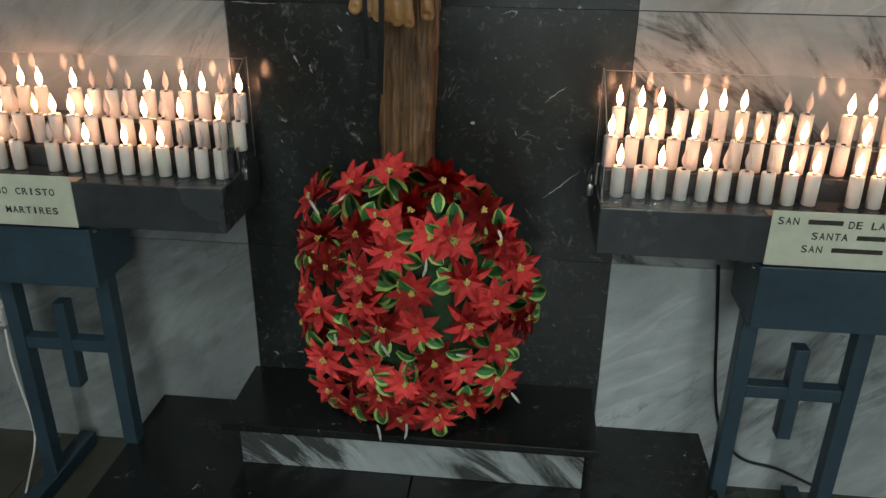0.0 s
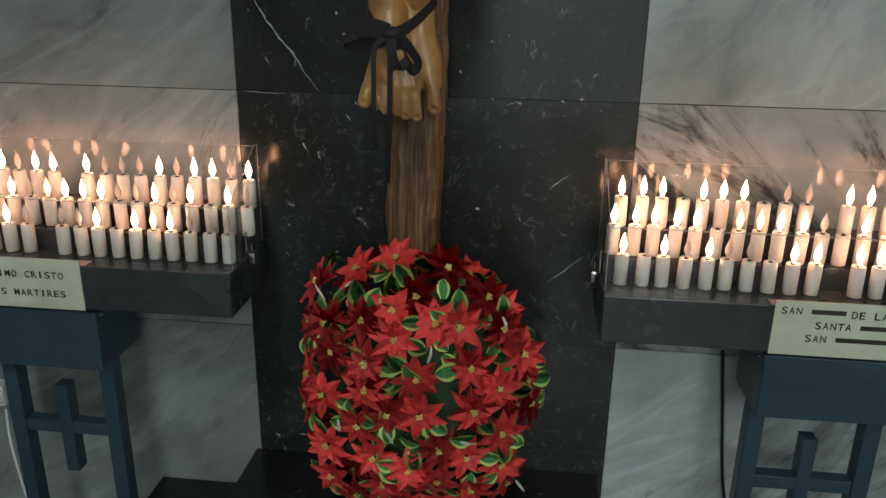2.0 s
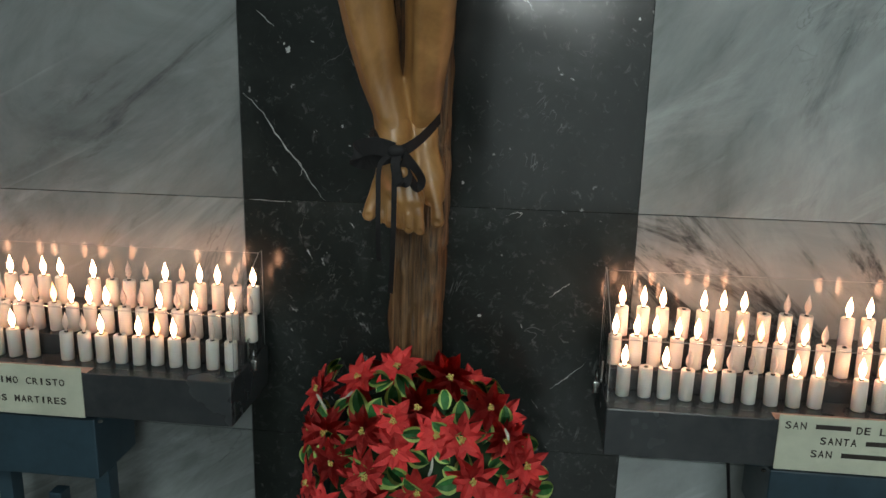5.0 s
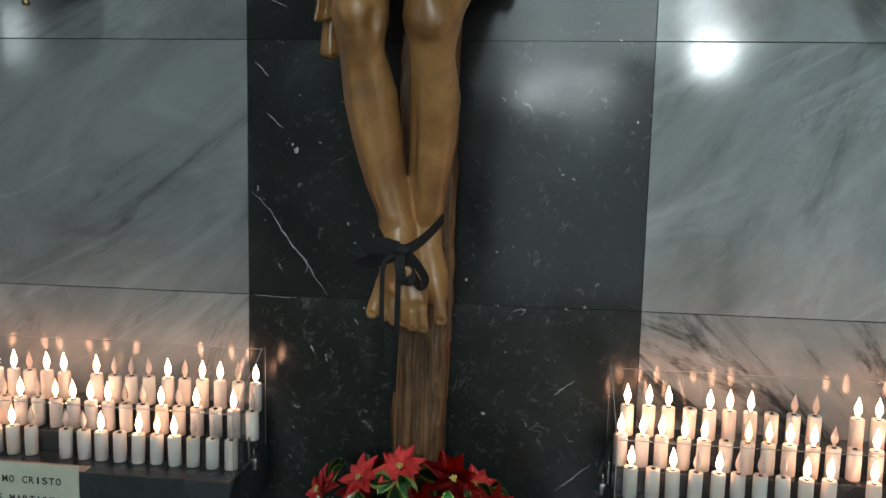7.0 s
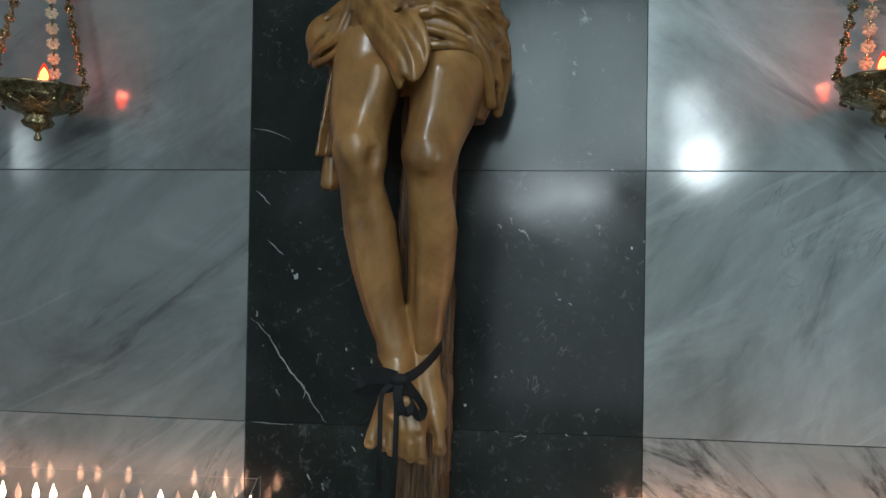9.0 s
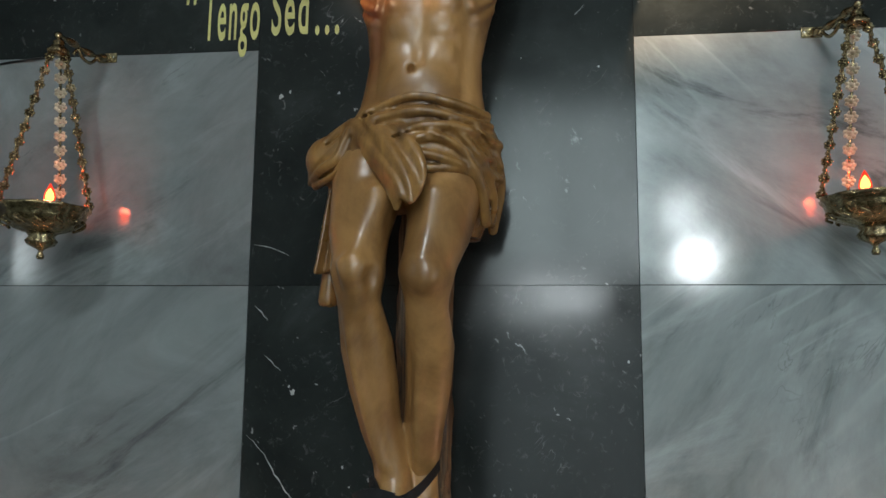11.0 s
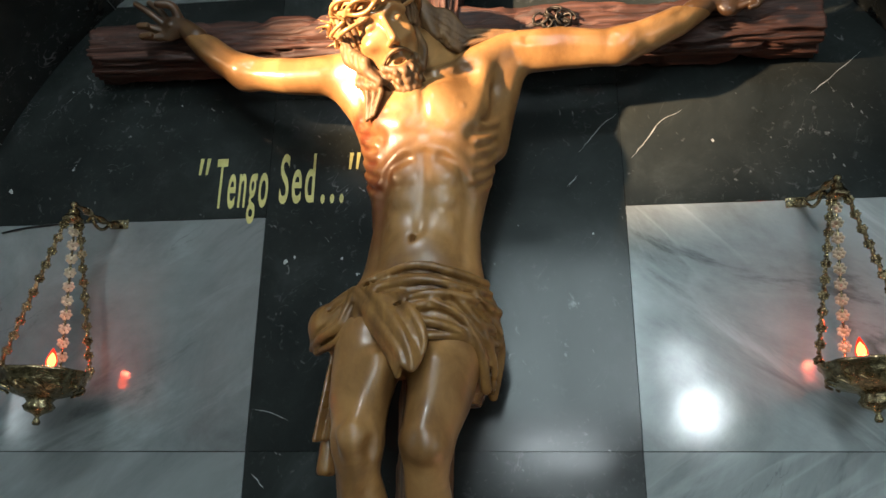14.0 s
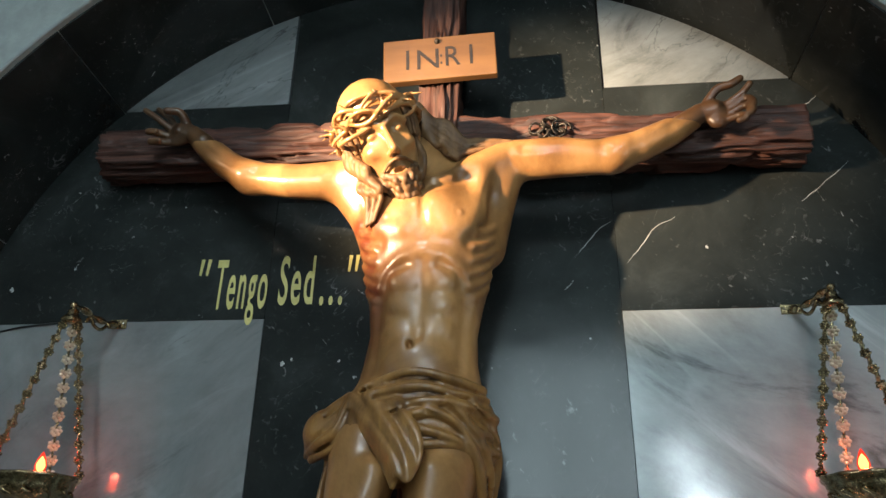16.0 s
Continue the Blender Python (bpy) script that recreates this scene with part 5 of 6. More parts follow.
def votive_stand(side):
    """A grey candle box on a blue-grey steel stand; side -1 or 1."""
    def X(a, b):
        return sorted((side * a, side * b))
    inner, outer = (0.394, 1.262) if side > 0 else (0.407, 1.275)
    st = thing("votive_stand", "blue-grey steel stand carrying a dark grey candle box", "candle stand", "votive stands")
    part("tray", box(*X(inner, outer), -0.272, -0.030, 0.808, 0.912, bevel=0.0025), DECK, st, "dark grey painted steel tray")
    for (y0, y1, z1) in ((-0.172, -0.034, 0.9605), (-0.118, -0.034, 1.0095)):
        part("tier", box(*X(inner + 0.008, outer - 0.008), y0, y1, 0.9122 if z1 < 1 else 0.9607, z1, bevel=0.0015), DECK, st, "dark grey step for a row of candles")
    part("collection_box", box(*X(0.735, 1.062), -0.262, -0.09, 0.648, 0.795, bevel=0.003), STEEL_BLUE, st, "blue-grey painted steel coin box")
    part("beam", box(*X(0.70, 1.10), -0.24, -0.06, 0.790, 0.8075, bevel=0.002), STEEL_BLUE, st)
    for x in (0.752, 1.000):
        part("leg", box(*X(x - FRAME_W / 2, x + FRAME_W / 2), -0.225, -0.185, 0.045, 0.650, bevel=0.002), STEEL_BLUE, st)
        part("foot", box(*X(x - 0.022, x + 0.022), -0.42, -0.03, 0.0, 0.045, bevel=0.003), STEEL_BLUE, st)
    part("rail", box(*X(0.7705, 0.9815), -0.222, -0.188, 0.444, 0.477, bevel=0.002), STEEL_BLUE, st)
    part("cross_upright", box(*X(0.860, 0.892), -0.2235, -0.1865, 0.335, 0.578, bevel=0.002), STEEL_BLUE, st)
    # clear cover: back, slanted top, front and ends
    cover = part("cover", box(*X(inner + 0.006, outer - 0.006), -0.240, -0.236, 0.9125, 1.052), ACRYLIC, st, "clear acrylic cover")
    cover.visible_shadow = False
    bm = bmesh.new()
    a, b = X(inner + 0.006, outer - 0.006)
    ring = ((-0.240, 1.052), (-0.060, 1.152), (-0.060, 1.148), (-0.236, 1.048))
    vs = [[bm.verts.new((x, y, z)) for y, z in ring] for x in (a, b)]
    for j in range(4):
        bm.faces.new((vs[0][j], vs[0][(j + 1) % 4], vs[1][(j + 1) % 4], vs[1][j]))
    bm.faces.new(vs[0])
    bm.faces.new(vs[1][::-1])
    bmesh.ops.recalc_face_normals(bm, faces=bm.faces)
    part("cover_top", bm, ACRYLIC, cover).visible_shadow = False
    for x in (inner + 0.002, outer - 0.006):
        bm = bmesh.new()
        prof = ((-0.240, 0.9125), (-0.240, 1.052), (-0.060, 1.152), (-0.040, 1.152), (-0.040, 0.9125))
        vs = [[bm.verts.new((side * xx, y, z)) for y, z in prof] for xx in (x, x + 0.004)]
        for j in range(5):
            bm.faces.new((vs[0][j], vs[0][(j + 1) % 5], vs[1][(j + 1) % 5], vs[1][j]))
        bm.faces.new(vs[0])
        bm.faces.new(vs[1][::-1])
        bmesh.ops.recalc_face_normals(bm, faces=bm.faces)
        part("cover_end", bm, ACRYLIC, cover).visible_shadow = False
        # bright polished edges of the sheet
        edge = add_tube(bmesh.new(), [(side * (x + 0.002), y, z) for y, z in prof[1:4]], 0.0010, 6)
        add_tube(edge, [(side * (x + 0.002), y, z) for y, z in prof[:2]], 0.0010, 6)
        add_tube(edge, [(side * (x + 0.002), -0.040, 1.152), (side * (x + 0.002), -0.040, 0.915)], 0.0010, 6)
        part("polished_edge", edge, EDGE, cover, smooth=True)
    part("polished_edge", tube([(side * (inner + 0.006), -0.2395, 1.0508), (side * (outer - 0.006), -0.2395, 1.0508)], 0.0009, 6), EDGE, cover, smooth=True)
    part("polished_edge", tube([(side * (inner + 0.006), -0.060, 1.151), (side * (outer - 0.006), -0.060, 1.151)], 0.0008, 6), EDGE, cover, smooth=True)
    # hasp at the inner end
    hasp = part("hasp", box(*X(inner - 0.005, inner - 0.0005), -0.17, -0.135, 0.925, 0.975, bevel=0.001), METAL, st, "small steel hasp")
    part("padlock", add_tube(box(*X(inner - 0.020, inner - 0.006), -0.168, -0.146, 0.898, 0.925, bevel=0.002), [(side * (inner - 0.013), -0.165, 0.925), (side * (inner - 0.013), -0.164, 0.945), (side * (inner - 0.013), -0.150, 0.945), (side * (inner - 0.013), -0.149, 0.925)], 0.0022, 8), METAL, hasp, "small steel padlock", smooth=True)
    part("bolt", lathe(((0.005, 0), (0.005, 0.003), (0.002, 0.005)), 10, centre=(side * 0.723, -0.258, 0.790)), METAL, st)
    return st


EDGE = grained("polished_acrylic_edge", (0.28, 0.29, 0.28), (0.45, 0.46, 0.45), 0.25, 40)
stands = {side: votive_stand(side) for side in (-1, 1)}

# candles: L lit, d glowing faintly, u unlit, n without a flame tip, - an empty place
body_profile = ((0.0125, 0.0), (0.0142, 0.0015), (0.0145, 0.03), (0.0143, 0.0655), (0.0128, 0.0672), (0.0105, 0.0660), (0.004, 0.0655))
flame_profile = ((0.0028, 0.0), (0.0030, 0.006), (0.0062, 0.012), (0.0074, 0.019), (0.0062, 0.027), (0.0036, 0.035), (0.0012, 0.042), (0.0004, 0.046))


def candle_kind(state):
    names = {"L": "ivory electric candle, lit, standing in the candle box", "d": "ivory electric candle glowing faintly in the candle box",
             "u": "ivory electric candle, unlit, standing in the candle box", "n": "ivory electric candle with its flame tip missing"}
    c = thing("candle", names[state], "candle", "candles in the boxes")
    part("body", lathe(body_profile, 20), WAX, c, smooth=True)
    part("collar", lathe(((0.0046, 0.0650), (0.0050, 0.0672), (0.0030, 0.0690)), 12), DECK, c, smooth=True)
    if state != "n":
        part("flame", lathe(flame_profile, 12, centre=(0, 0, 0.0680)), {"L": FLAME, "d": FLAME_DIM, "u": FLAME_OFF}[state], c, {"L": "glowing flame-shaped bulb", "d": "faintly glowing bulb", "u": "dull translucent bulb"}[state], smooth=True)
    return c


first = {}
LAYOUT = (
    (1, ((0.434, "LnLuLuuuLL-LLuLLuL"), (0.416, "LLLLLnddLLunLLuLLu"), (0.436, "LLLnLLLnuu-LLuLLuL"))),
    (-1, ((0.433, "uuuLdLnLuu-ULuLLuL".replace("U", "u")), (0.404, "uLnLuLuuLLLduLuLLu"), (0.417, "LuLLuLuuuL-LLuLLuL"))),
)
rnd = random.Random(21)
for side, rows in LAYOUT:
    for (x0, states), (y, z) in zip(rows, TIER):
        for k, state in enumerate(states):
            if state == "-":
                continue
            m = pose(side * (x0 + SPACING * k) + rnd.uniform(-0.0018, 0.0018), y + rnd.uniform(-0.002, 0.002), z, rnd.uniform(-1.2, 1.2), rnd.uniform(-1.6, 1.6), rnd.uniform(0, 360))
            if state in first:
                copy_thing(first[state], m)
            else:
                first[state] = candle_kind(state)
                first[state].matrix_basis = m


def bars(parent, x0, x1, z, h, y, mat):
    part("bar", box(x0, x1, y - 0.0006, y, z, z + h), mat, parent)


# name cards on the trays
def name_card(side, label):
    card = thing("name_card", label, "sign", "cards on the candle boxes")
    x0, x1 = (0.735, 1.045) if side > 0 else (-1.058, -0.748)
    body = part("card", box(x0, x1, -0.2755, -0.2728, 0.806, 0.925, bevel=0.0006), PAPER, card)
    strip = part("strip", box(x0 - (0.006 if side > 0 else 0), x1 + (0.0 if side > 0 else 0.010), -0.2705, -0.2415, 0.9125, 0.9136), PINK_PAPER, card, "pinkish printed strip lying on the tray")
    for k in range(3):
        part("bar", box(x0 + 0.06 + 0.05 * (k % 2), x1 - 0.05, -0.266 + 0.008 * k, -0.263 + 0.008 * k, 0.9137, 0.9139), TAPE_INK, strip)
    return body


TAPE_INK = grained("faded_print", (0.16, 0.05, 0.04), (0.24, 0.09, 0.07), 0.6, 60)
card = name_card(1, "cream card with three lines of black capitals on the tray")
CH = 0.0146
y = -0.2756
for line, x, z in (("SAN", 0.7475, 0.897), ("DE LA", 0.884, 0.894), ("SANTA", 0.818, 0.867), ("SAN", 0.803, 0.838)):
    for k, letter in enumerate(line):
        if letter != " ":
            lettering(letter, x + k * CH + (0.0035 if letter == "I" else 0), x + k * CH + (0.0075 if letter == "I" else 0.0112), z, 0.0155, y, INK, card, bold=0.012)
for x, n, z in ((0.806, 4.6, 0.896), (0.972, 4, 0.893), (0.905, 3.8, 0.866), (0.862, 6.8, 0.837)):
    bars(card, x, x + n * CH, z + 0.003, 0.010, y, INK)
card = name_card(-1, "cream card with two lines of black capitals on the tray")
for line, z in (("SIMO CRISTO", 0.880), ("OS MARTIRES", 0.836)):
    for k, letter in enumerate(line):
        if letter != " ":
            x = -0.958 + k * 0.0157
            lettering(letter, x + (0.0035 if letter == "I" else 0), x + (0.0075 if letter == "I" else 0.0120), z, 0.0155, y, INK, card, bold=0.012)
bars(card, -1.035, -0.966, 0.883, 0.010, y, INK)
bars(card, -1.02, -0.966, 0.839, 0.010, y, INK)

# painted words on the back wall
words = thing("wall_lettering", "yellow painted words in quotation marks on black marble", "lettering")
for text, x0, x1, base, cap in (("Tengo", -0.613, -0.466, 2.503, 0.143), ("Sed", -0.434, -0.338, 2.511, 0.140), ("...", -0.320, -0.258, 2.508, 0.125)):
    lettering(text, x0, x1, base, cap, -0.0004, GOLD_PAINT, words, slant=0.02, bold=0.012, apart=1.22)
for x in (-0.659, -0.640, -0.243, -0.224):
    part("quotation_mark", ribbon([(x - 0.002, -0.0008, 2.600), (x + 0.002, -0.0008, 2.648)], [0.006, 0.010], 0.001, (1, 0, 0)), GOLD_PAINT, words)

# ---- sanctuary lamps ----


def rosette():
    bm = bmesh.new()
    for j in range(7):
        a = 2 * math.pi * j / 7
        made = bmesh.ops.create_icosphere(bm, subdivisions=1, radius=1)["verts"]
        bmesh.ops.transform(bm, matrix=pose(0.0085 * math.cos(a), -0.001, 0.0085 * math.sin(a)) @ Matrix.Diagonal((0.0042, 0.003, 0.0042, 1)), verts=made)
    made = bmesh.ops.create_icosphere(bm, subdivisions=1, radius=1)["verts"]
    bmesh.ops.transform(bm, matrix=pose(0, -0.003, 0) @ Matrix.Diagonal((0.0048, 0.004, 0.0048, 1)), verts=made)
    made = bmesh.ops.create_cone(bm, cap_ends=True, segments=14, radius1=0.0098, radius2=0.0098, depth=0.004)["verts"]
    bmesh.ops.transform(bm, matrix=pose(0, 0.001, 0, 90, 0, 0), verts=made)
    return bm


def hanging_lamp(x, y, plate):
    lampth = thing("sanctuary_lamp", "brass sanctuary lamp with red bulb on three chains", "hanging lamp", "sanctuary lamps")
    s = 1 if x > 0 else -1
    rim_z, top = 2.036, Vector((x - s * 0.005, y, 2.412))
    bracket = part("bracket", box(plate - 0.024, plate + 0.024, -0.0045, -0.0002, 2.450, 2.476, bevel=0.001), BRASS, lampth, "pierced brass wall bracket")
    arm = smooth_path(((plate, -0.004, 2.462), (plate + (x - plate) * 0.3, -0.06, 2.450), (plate + (x - plate) * 0.7, -0.11, 2.456), (x - s * 0.003, y, 2.456), (top.x, y, 2.438)), 6)
    part("arm", tube(arm, [0.007 + 0.003 * math.sin(i * 1.1) for i in range(len(arm))], 10), BRASS, bracket, smooth=True)
    scroll = smooth_path([(plate + (x - plate) * i / 8, -0.03 - 0.012 * i - 0.010 * math.cos(i * 1.4), 2.438 + 0.012 * math.sin(i * 1.4)) for i in range(8)], 4)
    part("scroll", tube(scroll, 0.0045, 8), BRASS, bracket, smooth=True)
    for dx in (-0.017, 0.017):
        part("screw", lathe(((0.003, 0), (0.003, 0.002)), 8, centre=(plate + dx, -0.006, 2.462)), METAL, bracket)
    part("canopy", lathe(((0.022, -0.004), (0.026, 0.002), (0.018, 0.012), (0.012, 0.020), (0.014, 0.026), (0.006, 0.034), (0.003, 0.042)), 18, centre=tuple(top), flute=0.12, flutes=6), BRASS, lampth, smooth=True)
    bowl = ((0.006, -0.118), (0.009, -0.112), (0.004, -0.100), (0.010, -0.094), (0.028, -0.086), (0.034, -0.076), (0.026, -0.066), (0.032, -0.058), (0.058, -0.050), (0.082, -0.034), (0.088, -0.022),
            (0.091, -0.010), (0.098, -0.004), (0.100, 0.002), (0.095, 0.004), (0.086, -0.006), (0.078, -0.024), (0.060, -0.038), (0.002, -0.042))
    part("bowl", lathe(bowl, 60, centre=(x, y, rim_z), flute=0.035, flutes=10), BRASS, lampth, "chased brass bowl", smooth=True)
    for j in range(12):  # raised scrolls round the bowl
        a = 2 * math.pi * j / 12
        pts = [(x + (0.076 + 0.014 * math.sin(u * 2)) * math.cos(a + 0.12 * math.cos(u * 3)), y + (0.076 + 0.014 * math.sin(u * 2)) * math.sin(a + 0.12 * math.cos(u * 3)), rim_z - 0.046 + 0.014 * u) for u in (0, 0.5, 1, 1.5, 2, 2.5)]
        part("scroll", tube(smooth_path(pts, 3), 0.0035, 6), BRASS, lampth, smooth=True)
    cast = {}
    for az in [radians(a) for a in ((205, 103, 30) if x < 0 else (165, 97, -15))]:
        foot = Vector((x + 0.096 * math.cos(az), y + 0.096 * math.sin(az), rim_z + 0.004))
        head_pt = top + Vector((0.016 * math.cos(az), 0.016 * math.sin(az), -0.002))
        n, fat = (11, 1.22) if 1 < az < 2 else (21, 1.0)
        metal = BRASS_PALE if fat > 1.2 else BRASS
        chain = part("chain", tube([head_pt, foot], 0.0032, 6), BRASS, lampth, "brass chain of small rosettes")
        for i in range(n):
            p = head_pt.lerp(foot, (i + 0.5) / n)
            if metal not in cast:
                cast[metal] = part("rosette", rosette(), metal, chain, smooth=True)
                link_ob = cast[metal]
            else:
                link_ob = new("rosette", cast[metal].data)
                link_ob.parent = chain
            d = (foot - head_pt).normalized()
            face = (Vector((0.22, -1.8, 1.9)) - p)
            turn = math.atan2(math.cos(az), -math.sin(az)) if i % 2 and fat < 1.2 else math.atan2(face.x, -face.y)
            link_ob.matrix_basis = Matrix.Translation(p) @ Euler((0, 0, turn)).to_matrix().to_4x4() @ Matrix.Diagonal((fat, fat, fat, 1))
    socket = part("socket", lathe(((0.014, -0.042), (0.014, -0.012), (0.010, -0.004)), 14, centre=(x - s * 0.012, y, rim_z)), BRASS, lampth, smooth=True)
    bulb = part("bulb", lathe(((0.008, -0.006), (0.012, 0.008), (0.0130, 0.016), (0.010, 0.028), (0.005, 0.040), (0.001, 0.047)), 18, centre=(x - s * 0.012, y, rim_z + 0.012)), RED_CLEAR, lampth, "red flame-shaped glass bulb", smooth=True)
    bulb.visible_shadow = False
    part("filament", lathe(((0.002, 0.002), (0.008, 0.008), (0.010, 0.016), (0.007, 0.027), (0.001, 0.036)), 12, centre=(x - s * 0.012, y, rim_z + 0.012)), RED_CORE, bulb, smooth=True)
    return lampth


RED_CLEAR, _t, _b = material("red_bulb_glass", 0.1)
_t.nodes.remove(_b)
_mix, _tr, _em = _t.nodes.new("ShaderNodeAddShader"), _t.nodes.new("ShaderNodeBsdfTransparent"), _t.nodes.new("ShaderNodeEmission")
_tr.inputs[0].default_value = (0.9, 0.16, 0.08, 1)
_em.inputs[0].default_value, _em.inputs[1].default_value = (1.0, 0.10, 0.05, 1), 0.55
_t.links.new(_tr.outputs[0], _mix.inputs[0])
_t.links.new(_em.outputs[0], _mix.inputs[1])
_t.links.new(_mix.outputs[0], _t.nodes["Material Output"].inputs[0])
hanging_lamp(-0.902, -0.165, -0.868)
hanging_lamp(0.915, -0.160, 0.872)
for x, y in ((-0.890, -0.165), (0.903, -0.160)):
    lamp("bulb_glow", "POINT", pose(x, y - 0.004, 2.090), 0.5, (1.0, 0.19, 0.09), soft=0.009)

# ---- flower ball ----
ball = thing("flower_ball", "dense ball of red fabric poinsettias with lime-edged leaves on the plinth", "flower arrangement")
CENTRE, AXES = Vector((-0.006, -0.178, 0.620)), Vector((0.226, 0.116, 0.292))


def on_ball(az, el, grow=0.0):
    """A place and outward direction on the ball's front."""
    d = Vector((math.sin(az) * math.cos(el), -math.cos(az) * math.cos(el), math.sin(el)))
    q = 1 / (abs(d.x / AXES.x) ** 2.5 + abs(d.y / AXES.y) ** 2.5 + abs(d.z / AXES.z) ** 2.5) ** (1 / 2.5)
    p = d * q
    n = Vector((p.x / AXES.x ** 2, p.y / AXES.y ** 2, p.z / AXES.z ** 2)).normalized()
    return CENTRE + p + n * grow, n


def core_mesh():
    bm = bmesh.new()
    bmesh.ops.create_uvsphere(bm, u_segments=40, v_segments=28, radius=1)
    for v in bm.verts:
        d = v.co.normalized()
        q = 1 / (abs(d.x / AXES.x) ** 2.5 + abs(d.y / AXES.y) ** 2.5 + abs(d.z / AXES.z) ** 2.5) ** (1 / 2.5)
        v.co = CENTRE + d * (q * (0.90 + 0.05 * noise.noise(d * 5)))
    return bm


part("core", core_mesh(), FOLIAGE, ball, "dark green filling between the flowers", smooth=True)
part("pot", lathe(((0.085, 0.0), (0.092, 0.01), (0.118, 0.10), (0.124, 0.105), (0.124, 0.125), (0.11, 0.127)), 32, centre=(-0.012, -0.150, 0.2925)), TERRACOTTA, ball, "terracotta pot under the flowers", smooth=True)


def petal_face(bm, base_r, length, wide, angle, lift, curl, mat=0):
    """A pointed, creased petal that lies out from the centre; its normal is +z."""
    ca, sa = math.cos(angle), math.sin(angle)
    rows = []
    for i in range(6):
        u = i / 5
        r = base_r + length * u
        w = wide * math.sin(min(1.0, 0.12 + 0.88 * u) * math.pi) * (1.25 - 0.35 * u) + 0.0004
        z = lift * u + curl * u * u
        rows.append([bm.verts.new((r * ca - o * w * sa, r * sa + o * w * ca, z + 0.42 * wide * abs(o))) for o in (-1, 0, 1)])
    for a, b in zip(rows, rows[1:]):
        for j in range(2):
            bm.faces.new((a[j], b[j], b[j + 1], a[j + 1])).material_index = mat


def flower_mesh(seed):
    rnd = random.Random(seed)
    bm = bmesh.new()
    n = rnd.choice((8, 8, 9, 9))
    for j in range(n):
        petal_face(bm, 0.004, rnd.uniform(0.045, 0.053), rnd.uniform(0.0092, 0.0110), 2 * math.pi * j / n + rnd.uniform(-0.10, 0.10), rnd.uniform(0.000, 0.016), rnd.uniform(-0.016, -0.002))
    for j in range(n - 2):
        petal_face(bm, 0.003, rnd.uniform(0.026, 0.034), rnd.uniform(0.0075, 0.0095), 2 * math.pi * (j + 0.5) / (n - 2) + rnd.uniform(-0.2, 0.2), rnd.uniform(0.010, 0.016), rnd.uniform(-0.008, 0.0))
    bmesh.ops.solidify(bm, geom=bm.faces[:], thickness=0.0009)
    bmesh.ops.translate(bm, vec=(0, 0, 0.004), verts=bm.verts)
    return bm


def stamen_mesh():
    bm = bmesh.new()
    rnd = random.Random(5)
    for j in range(8):
        a, r = 2.4 * j, 0.0022 * math.sqrt(j)
        made = bmesh.ops.create_icosphere(bm, subdivisions=1, radius=0.0030)["verts"]
        bmesh.ops.translate(bm, vec=(r * math.cos(a), r * math.sin(a), 0.013 + rnd.uniform(0, 0.006)), verts=made)
    return bm


def leaf_mesh(seed):
    rnd = random.Random(seed)
    bm = bmesh.new()
    L, W = rnd.uniform(0.045, 0.055), rnd.uniform(0.015, 0.019)
    rows = []
    for i in range(7):
        u = i / 6
        w = W * math.sin(min(1, 0.1 + u * 0.92) * math.pi) ** 0.7
        rows.append([bm.verts.new((L * u, o * w, 0.012 * math.sin(u * 2.6) + 0.004 * abs(o))) for o in (-1, -0.62, 0, 0.62, 1)])
    for a, b in zip(rows, rows[1:]):
        for j in range(4):
            bm.faces.new((a[j], b[j], b[j + 1], a[j + 1])).material_index = 1 if j in (0, 3) else 0
    bmesh.ops.solidify(bm, geom=bm.faces[:], thickness=0.0008)
    return bm


def shared(name, bm, mats, smooth=True):
    me = bpy.data.meshes.new(name)
    bm.to_mesh(me)
    bm.free()
    for m in mats:
        me.materials.append(m)
    if smooth:
        me.polygons.foreach_set("use_smooth", [True] * len(me.polygons))
    return me


flower_data = [shared("flower", flower_mesh(s), (PETAL,), False) for s in range(6)]
stamen_data = shared("stamen", stamen_mesh(), (STAMEN,))
leaf_data = [shared("leaf", leaf_mesh(s), (LEAF, LEAF_EDGE), False) for s in range(5)]


def set_on(ob, p, n, spin, size):
    q = n.to_track_quat("Z", "Y").to_matrix().to_4x4()
    ob.matrix_basis = Matrix.Translation(p) @ q @ pose(0, 0, 0, 0, 0, spin) @ Matrix.Diagonal((size, size, size, 1))


rnd = random.Random(14)
spots = []
BLOOMS = (
    (-0.045, 0.316), (-0.130, 0.290), (0.068, 0.309), (0.153, 0.259), (0.010, 0.265), (0.053, 0.216), (-0.105, 0.212), (-0.033, 0.177), (-0.041, 0.237), (0.104, 0.211), (-0.172, 0.132),
    (-0.098, 0.115), (-0.097, 0.056), (-0.198, 0.020), (0.015, 0.096), (0.130, 0.121), (0.189, 0.068), (0.139, 0.021), (0.199, -0.049), (-0.047, 0.002), (0.023, 0.006), (-0.115, -0.036),
    (-0.188, -0.110), (0.065, -0.081), (0.127, -0.101), (-0.083, -0.117), (-0.003, -0.140), (0.200, -0.137), (0.137, -0.200), (-0.131, -0.262), (-0.218, 0.246), (0.192, 0.195), (-0.194, 0.183),
    (0.232, 0.123), (0.253, -0.023), (-0.246, 0.022), (-0.240, -0.150), (-0.190, -0.215), (-0.016, -0.257), (0.203, -0.229), (0.244, 0.049), (-0.243, 0.150), (-0.248, -0.068), (0.068, -0.248), (-0.062, -0.195), (0.060, -0.165),
)
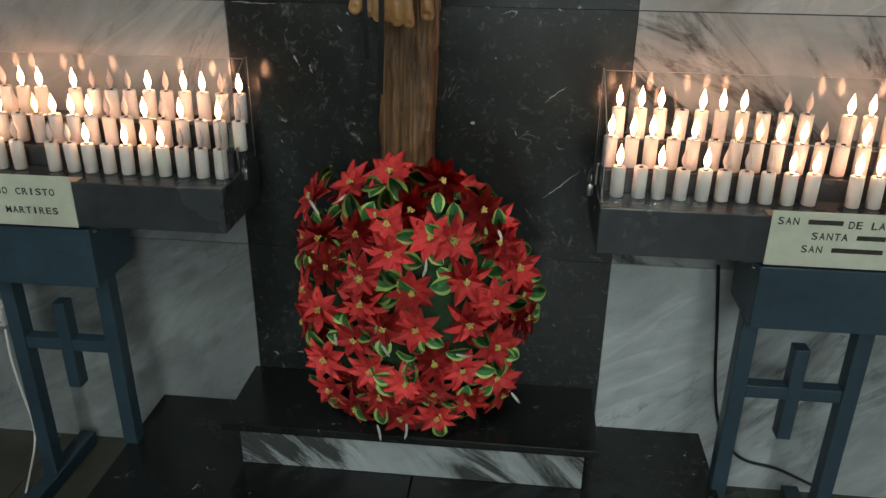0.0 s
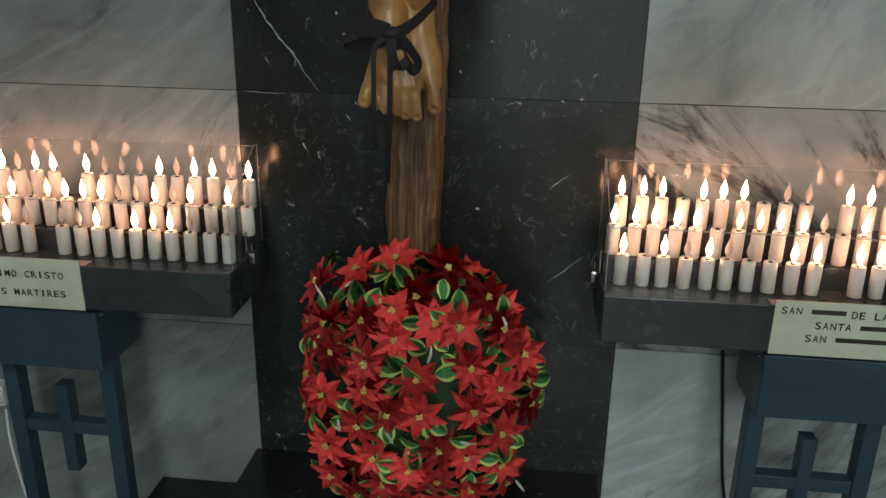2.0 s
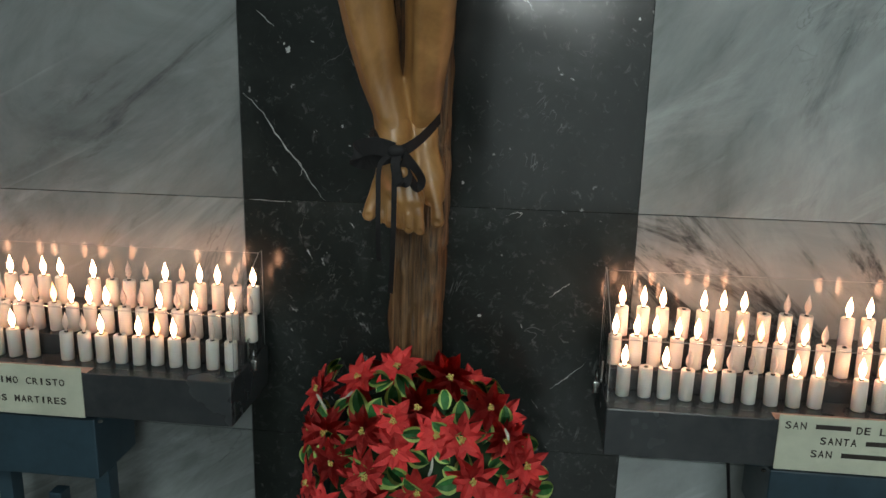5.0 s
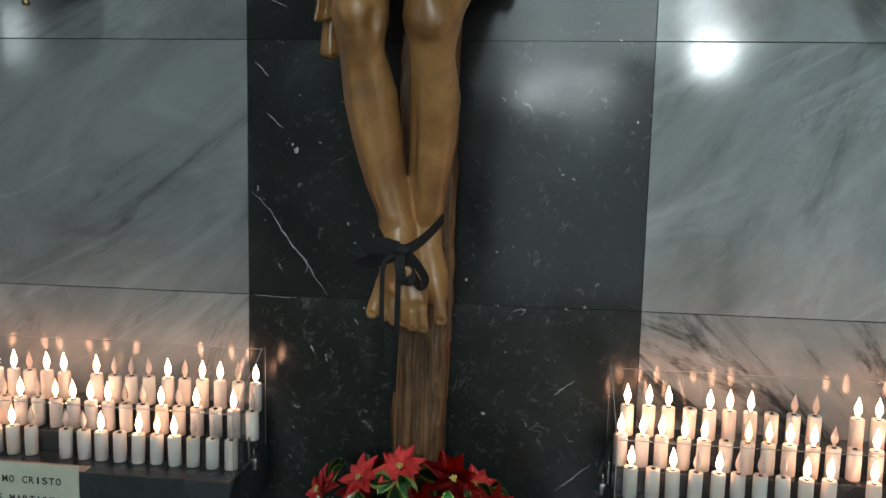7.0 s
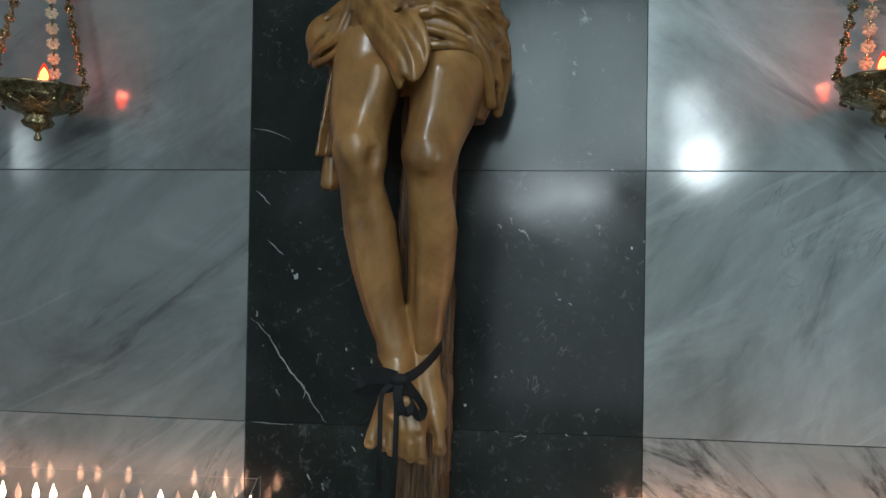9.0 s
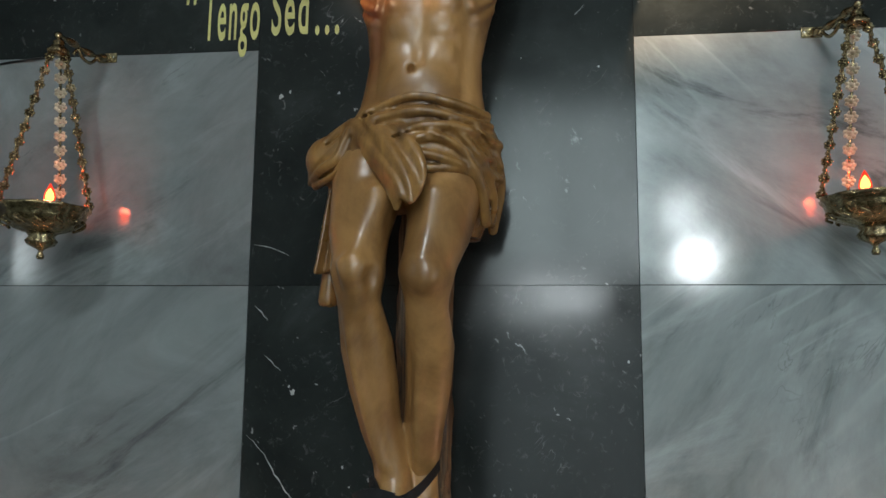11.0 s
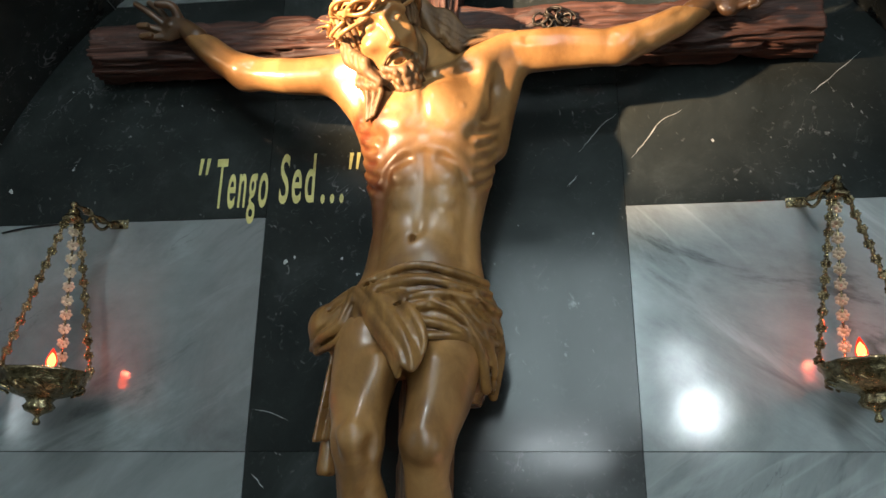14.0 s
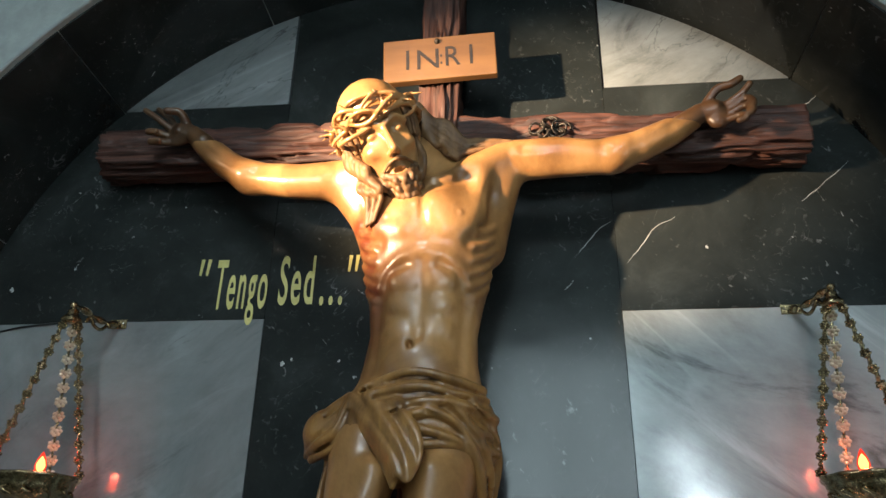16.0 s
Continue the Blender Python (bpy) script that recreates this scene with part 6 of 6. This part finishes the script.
for x, z in BLOOMS:  # the blooms over the front
    s = (abs(x / (1.09 * AXES.x)) ** 2.5 + abs(z / (1.09 * AXES.z)) ** 2.5)
    p = Vector((x, -1.09 * AXES.y * max(0.0, 1 - s) ** 0.4, z))
    spots.append((CENTRE + p * 0.985, Vector((p.x / AXES.x ** 2, p.y / AXES.y ** 2, p.z / AXES.z ** 2)).normalized()))
for k in range(17):  # behind the rim
    a = 2 * math.pi * (k + rnd.uniform(-0.2, 0.2)) / 17
    p, n = (CENTRE + Vector((0.96 * AXES.x * math.copysign(abs(math.cos(a)) ** 0.8, math.cos(a)), rnd.uniform(-0.01, 0.03), AXES.z * math.copysign(abs(math.sin(a)) ** 0.8, math.sin(a)))), Vector((math.cos(a), -0.3, math.sin(a))).normalized())
    if p.z > 0.335:
        spots.append((p, n))
for p, n in spots:
    n = (n + Vector((rnd.uniform(-0.08, 0.16), rnd.uniform(-0.70, -0.48), rnd.uniform(0.02, 0.20)))).normalized()
    fl = new("flower", rnd.choice(flower_data))
    fl.parent = ball
    set_on(fl, p + n * rnd.uniform(0.004, 0.012), n, rnd.uniform(0, 360), rnd.uniform(1.04, 1.20))
    st = new("stamen", stamen_data)
    st.parent = fl
    for k in range(rnd.choice((1, 1, 2))):  # leaves that peep out from under the petals
        lf = new("leaf", rnd.choice(leaf_data))
        lf.parent = ball
        set_on(lf, p + n * 0.003, n, rnd.uniform(0, 360), rnd.uniform(1.0, 1.2))
        lf.matrix_basis = lf.matrix_basis @ Matrix.Translation((0.022, 0, 0))
for i in range(60):
    az, el = rnd.uniform(-1.8, 1.8), rnd.uniform(-1.2, 1.45)
    p, n = on_ball(az, el, rnd.uniform(0.004, 0.020))
    if p.z < 0.315 or p.y > -0.08:
        continue
    lf = new("leaf", rnd.choice(leaf_data))
    lf.parent = ball
    set_on(lf, p, (n + Vector((rnd.uniform(-0.5, 0.5), 0, rnd.uniform(-0.5, 0.5)))).normalized(), rnd.uniform(0, 360), rnd.uniform(0.75, 1.1))
for p, q in (((-0.2250, -0.24, 0.8850), (-0.1960, -0.27, 0.8630)), ((-0.1670, -0.27, 0.8900), (-0.1350, -0.28, 0.9170)), ((0.0350, -0.33, 0.7600), (0.0430, -0.33, 0.8030)), ((-0.0540, -0.34, 0.5920), (-0.0360, -0.345, 0.5670)), ((0.1100, -0.34, 0.5810), (0.1470, -0.34, 0.5820)),
             ((0.1880, -0.27, 0.8500), (0.1960, -0.28, 0.8280)), ((0.2340, -0.27, 0.4450), (0.2550, -0.28, 0.4240)), ((-0.0810, -0.28, 0.3330), (-0.0730, -0.285, 0.2910)), ((-0.0100, -0.28, 0.3430), (-0.0150, -0.285, 0.3000)), ((-0.1700, -0.3, 0.5910), (-0.1630, -0.31, 0.5650))):
    mid = (Vector(p) + Vector(q)) / 2 + Vector((0.003, -0.006, 0))
    part("ribbon_tip", ribbon(smooth_path((p, mid, q), 4), [0.003, 0.005, 0.006, 0.006, 0.005, 0.006, 0.005, 0.003, 0.001], 0.0012, (1, 0, 0.6)), FRINGE, ball, "pale ribbon tip")

# ---- cables and socket ----
cable = link("power_cable", tube(smooth_path(((0.7210, -0.012, 0.6800), (0.7390, -0.012, 0.5400), (0.7640, -0.012, 0.3390), (0.7900, -0.012, 0.2250), (0.8290, -0.012, 0.1450), (0.8810, -0.012, 0.1020), (0.9750, -0.012, 0.0790), (1.10, -0.03, 0.03)), 6), 0.0042, 8), CABLE_BLACK, smooth=True)
tagged(cable, "black power cable hanging against the marble wall", "cable")
cable = link("power_cable", tube(smooth_path(((-1.1850, -0.03, 0.3740), (-1.1650, -0.06, 0.2890), (-1.1320, -0.09, 0.1980), (-1.1000, -0.12, 0.1360), (-1.0960, -0.14, 0.0640), (-1.06, -0.26, 0.004)), 6), 0.003, 8), PLUG, smooth=True)
tagged(cable, "thin white power cable falling to the floor", "cable")
plug = thing("power_strip", "white plastic socket block hanging by its cable", "socket")
c = Vector((-1.1840, -0.03, 0.4200))
part("housing", box(c.x - 0.028, c.x + 0.013, -0.045, -0.0005, c.z - 0.03, c.z + 0.032, bevel=0.004), PLUG, plug)
part("screw", lathe(((0.003, 0), (0.002, 0.002)), 8, centre=(c.x + 0.004, -0.046, c.z + 0.018)), DECK, plug)
part("screw", lathe(((0.003, 0), (0.002, 0.002)), 8, centre=(c.x + 0.004, -0.046, c.z - 0.016)), DECK, plug)
wire = link("lamp_cable", tube(smooth_path(((-1.2040, -0.004, 2.4490), (-1.1410, -0.004, 2.4610), (-1.0290, -0.004, 2.4710)), 4), 0.0028, 6), CABLE_BLACK, smooth=True)
tagged(wire, "thin black cable along the joint behind the lamp", "cable")
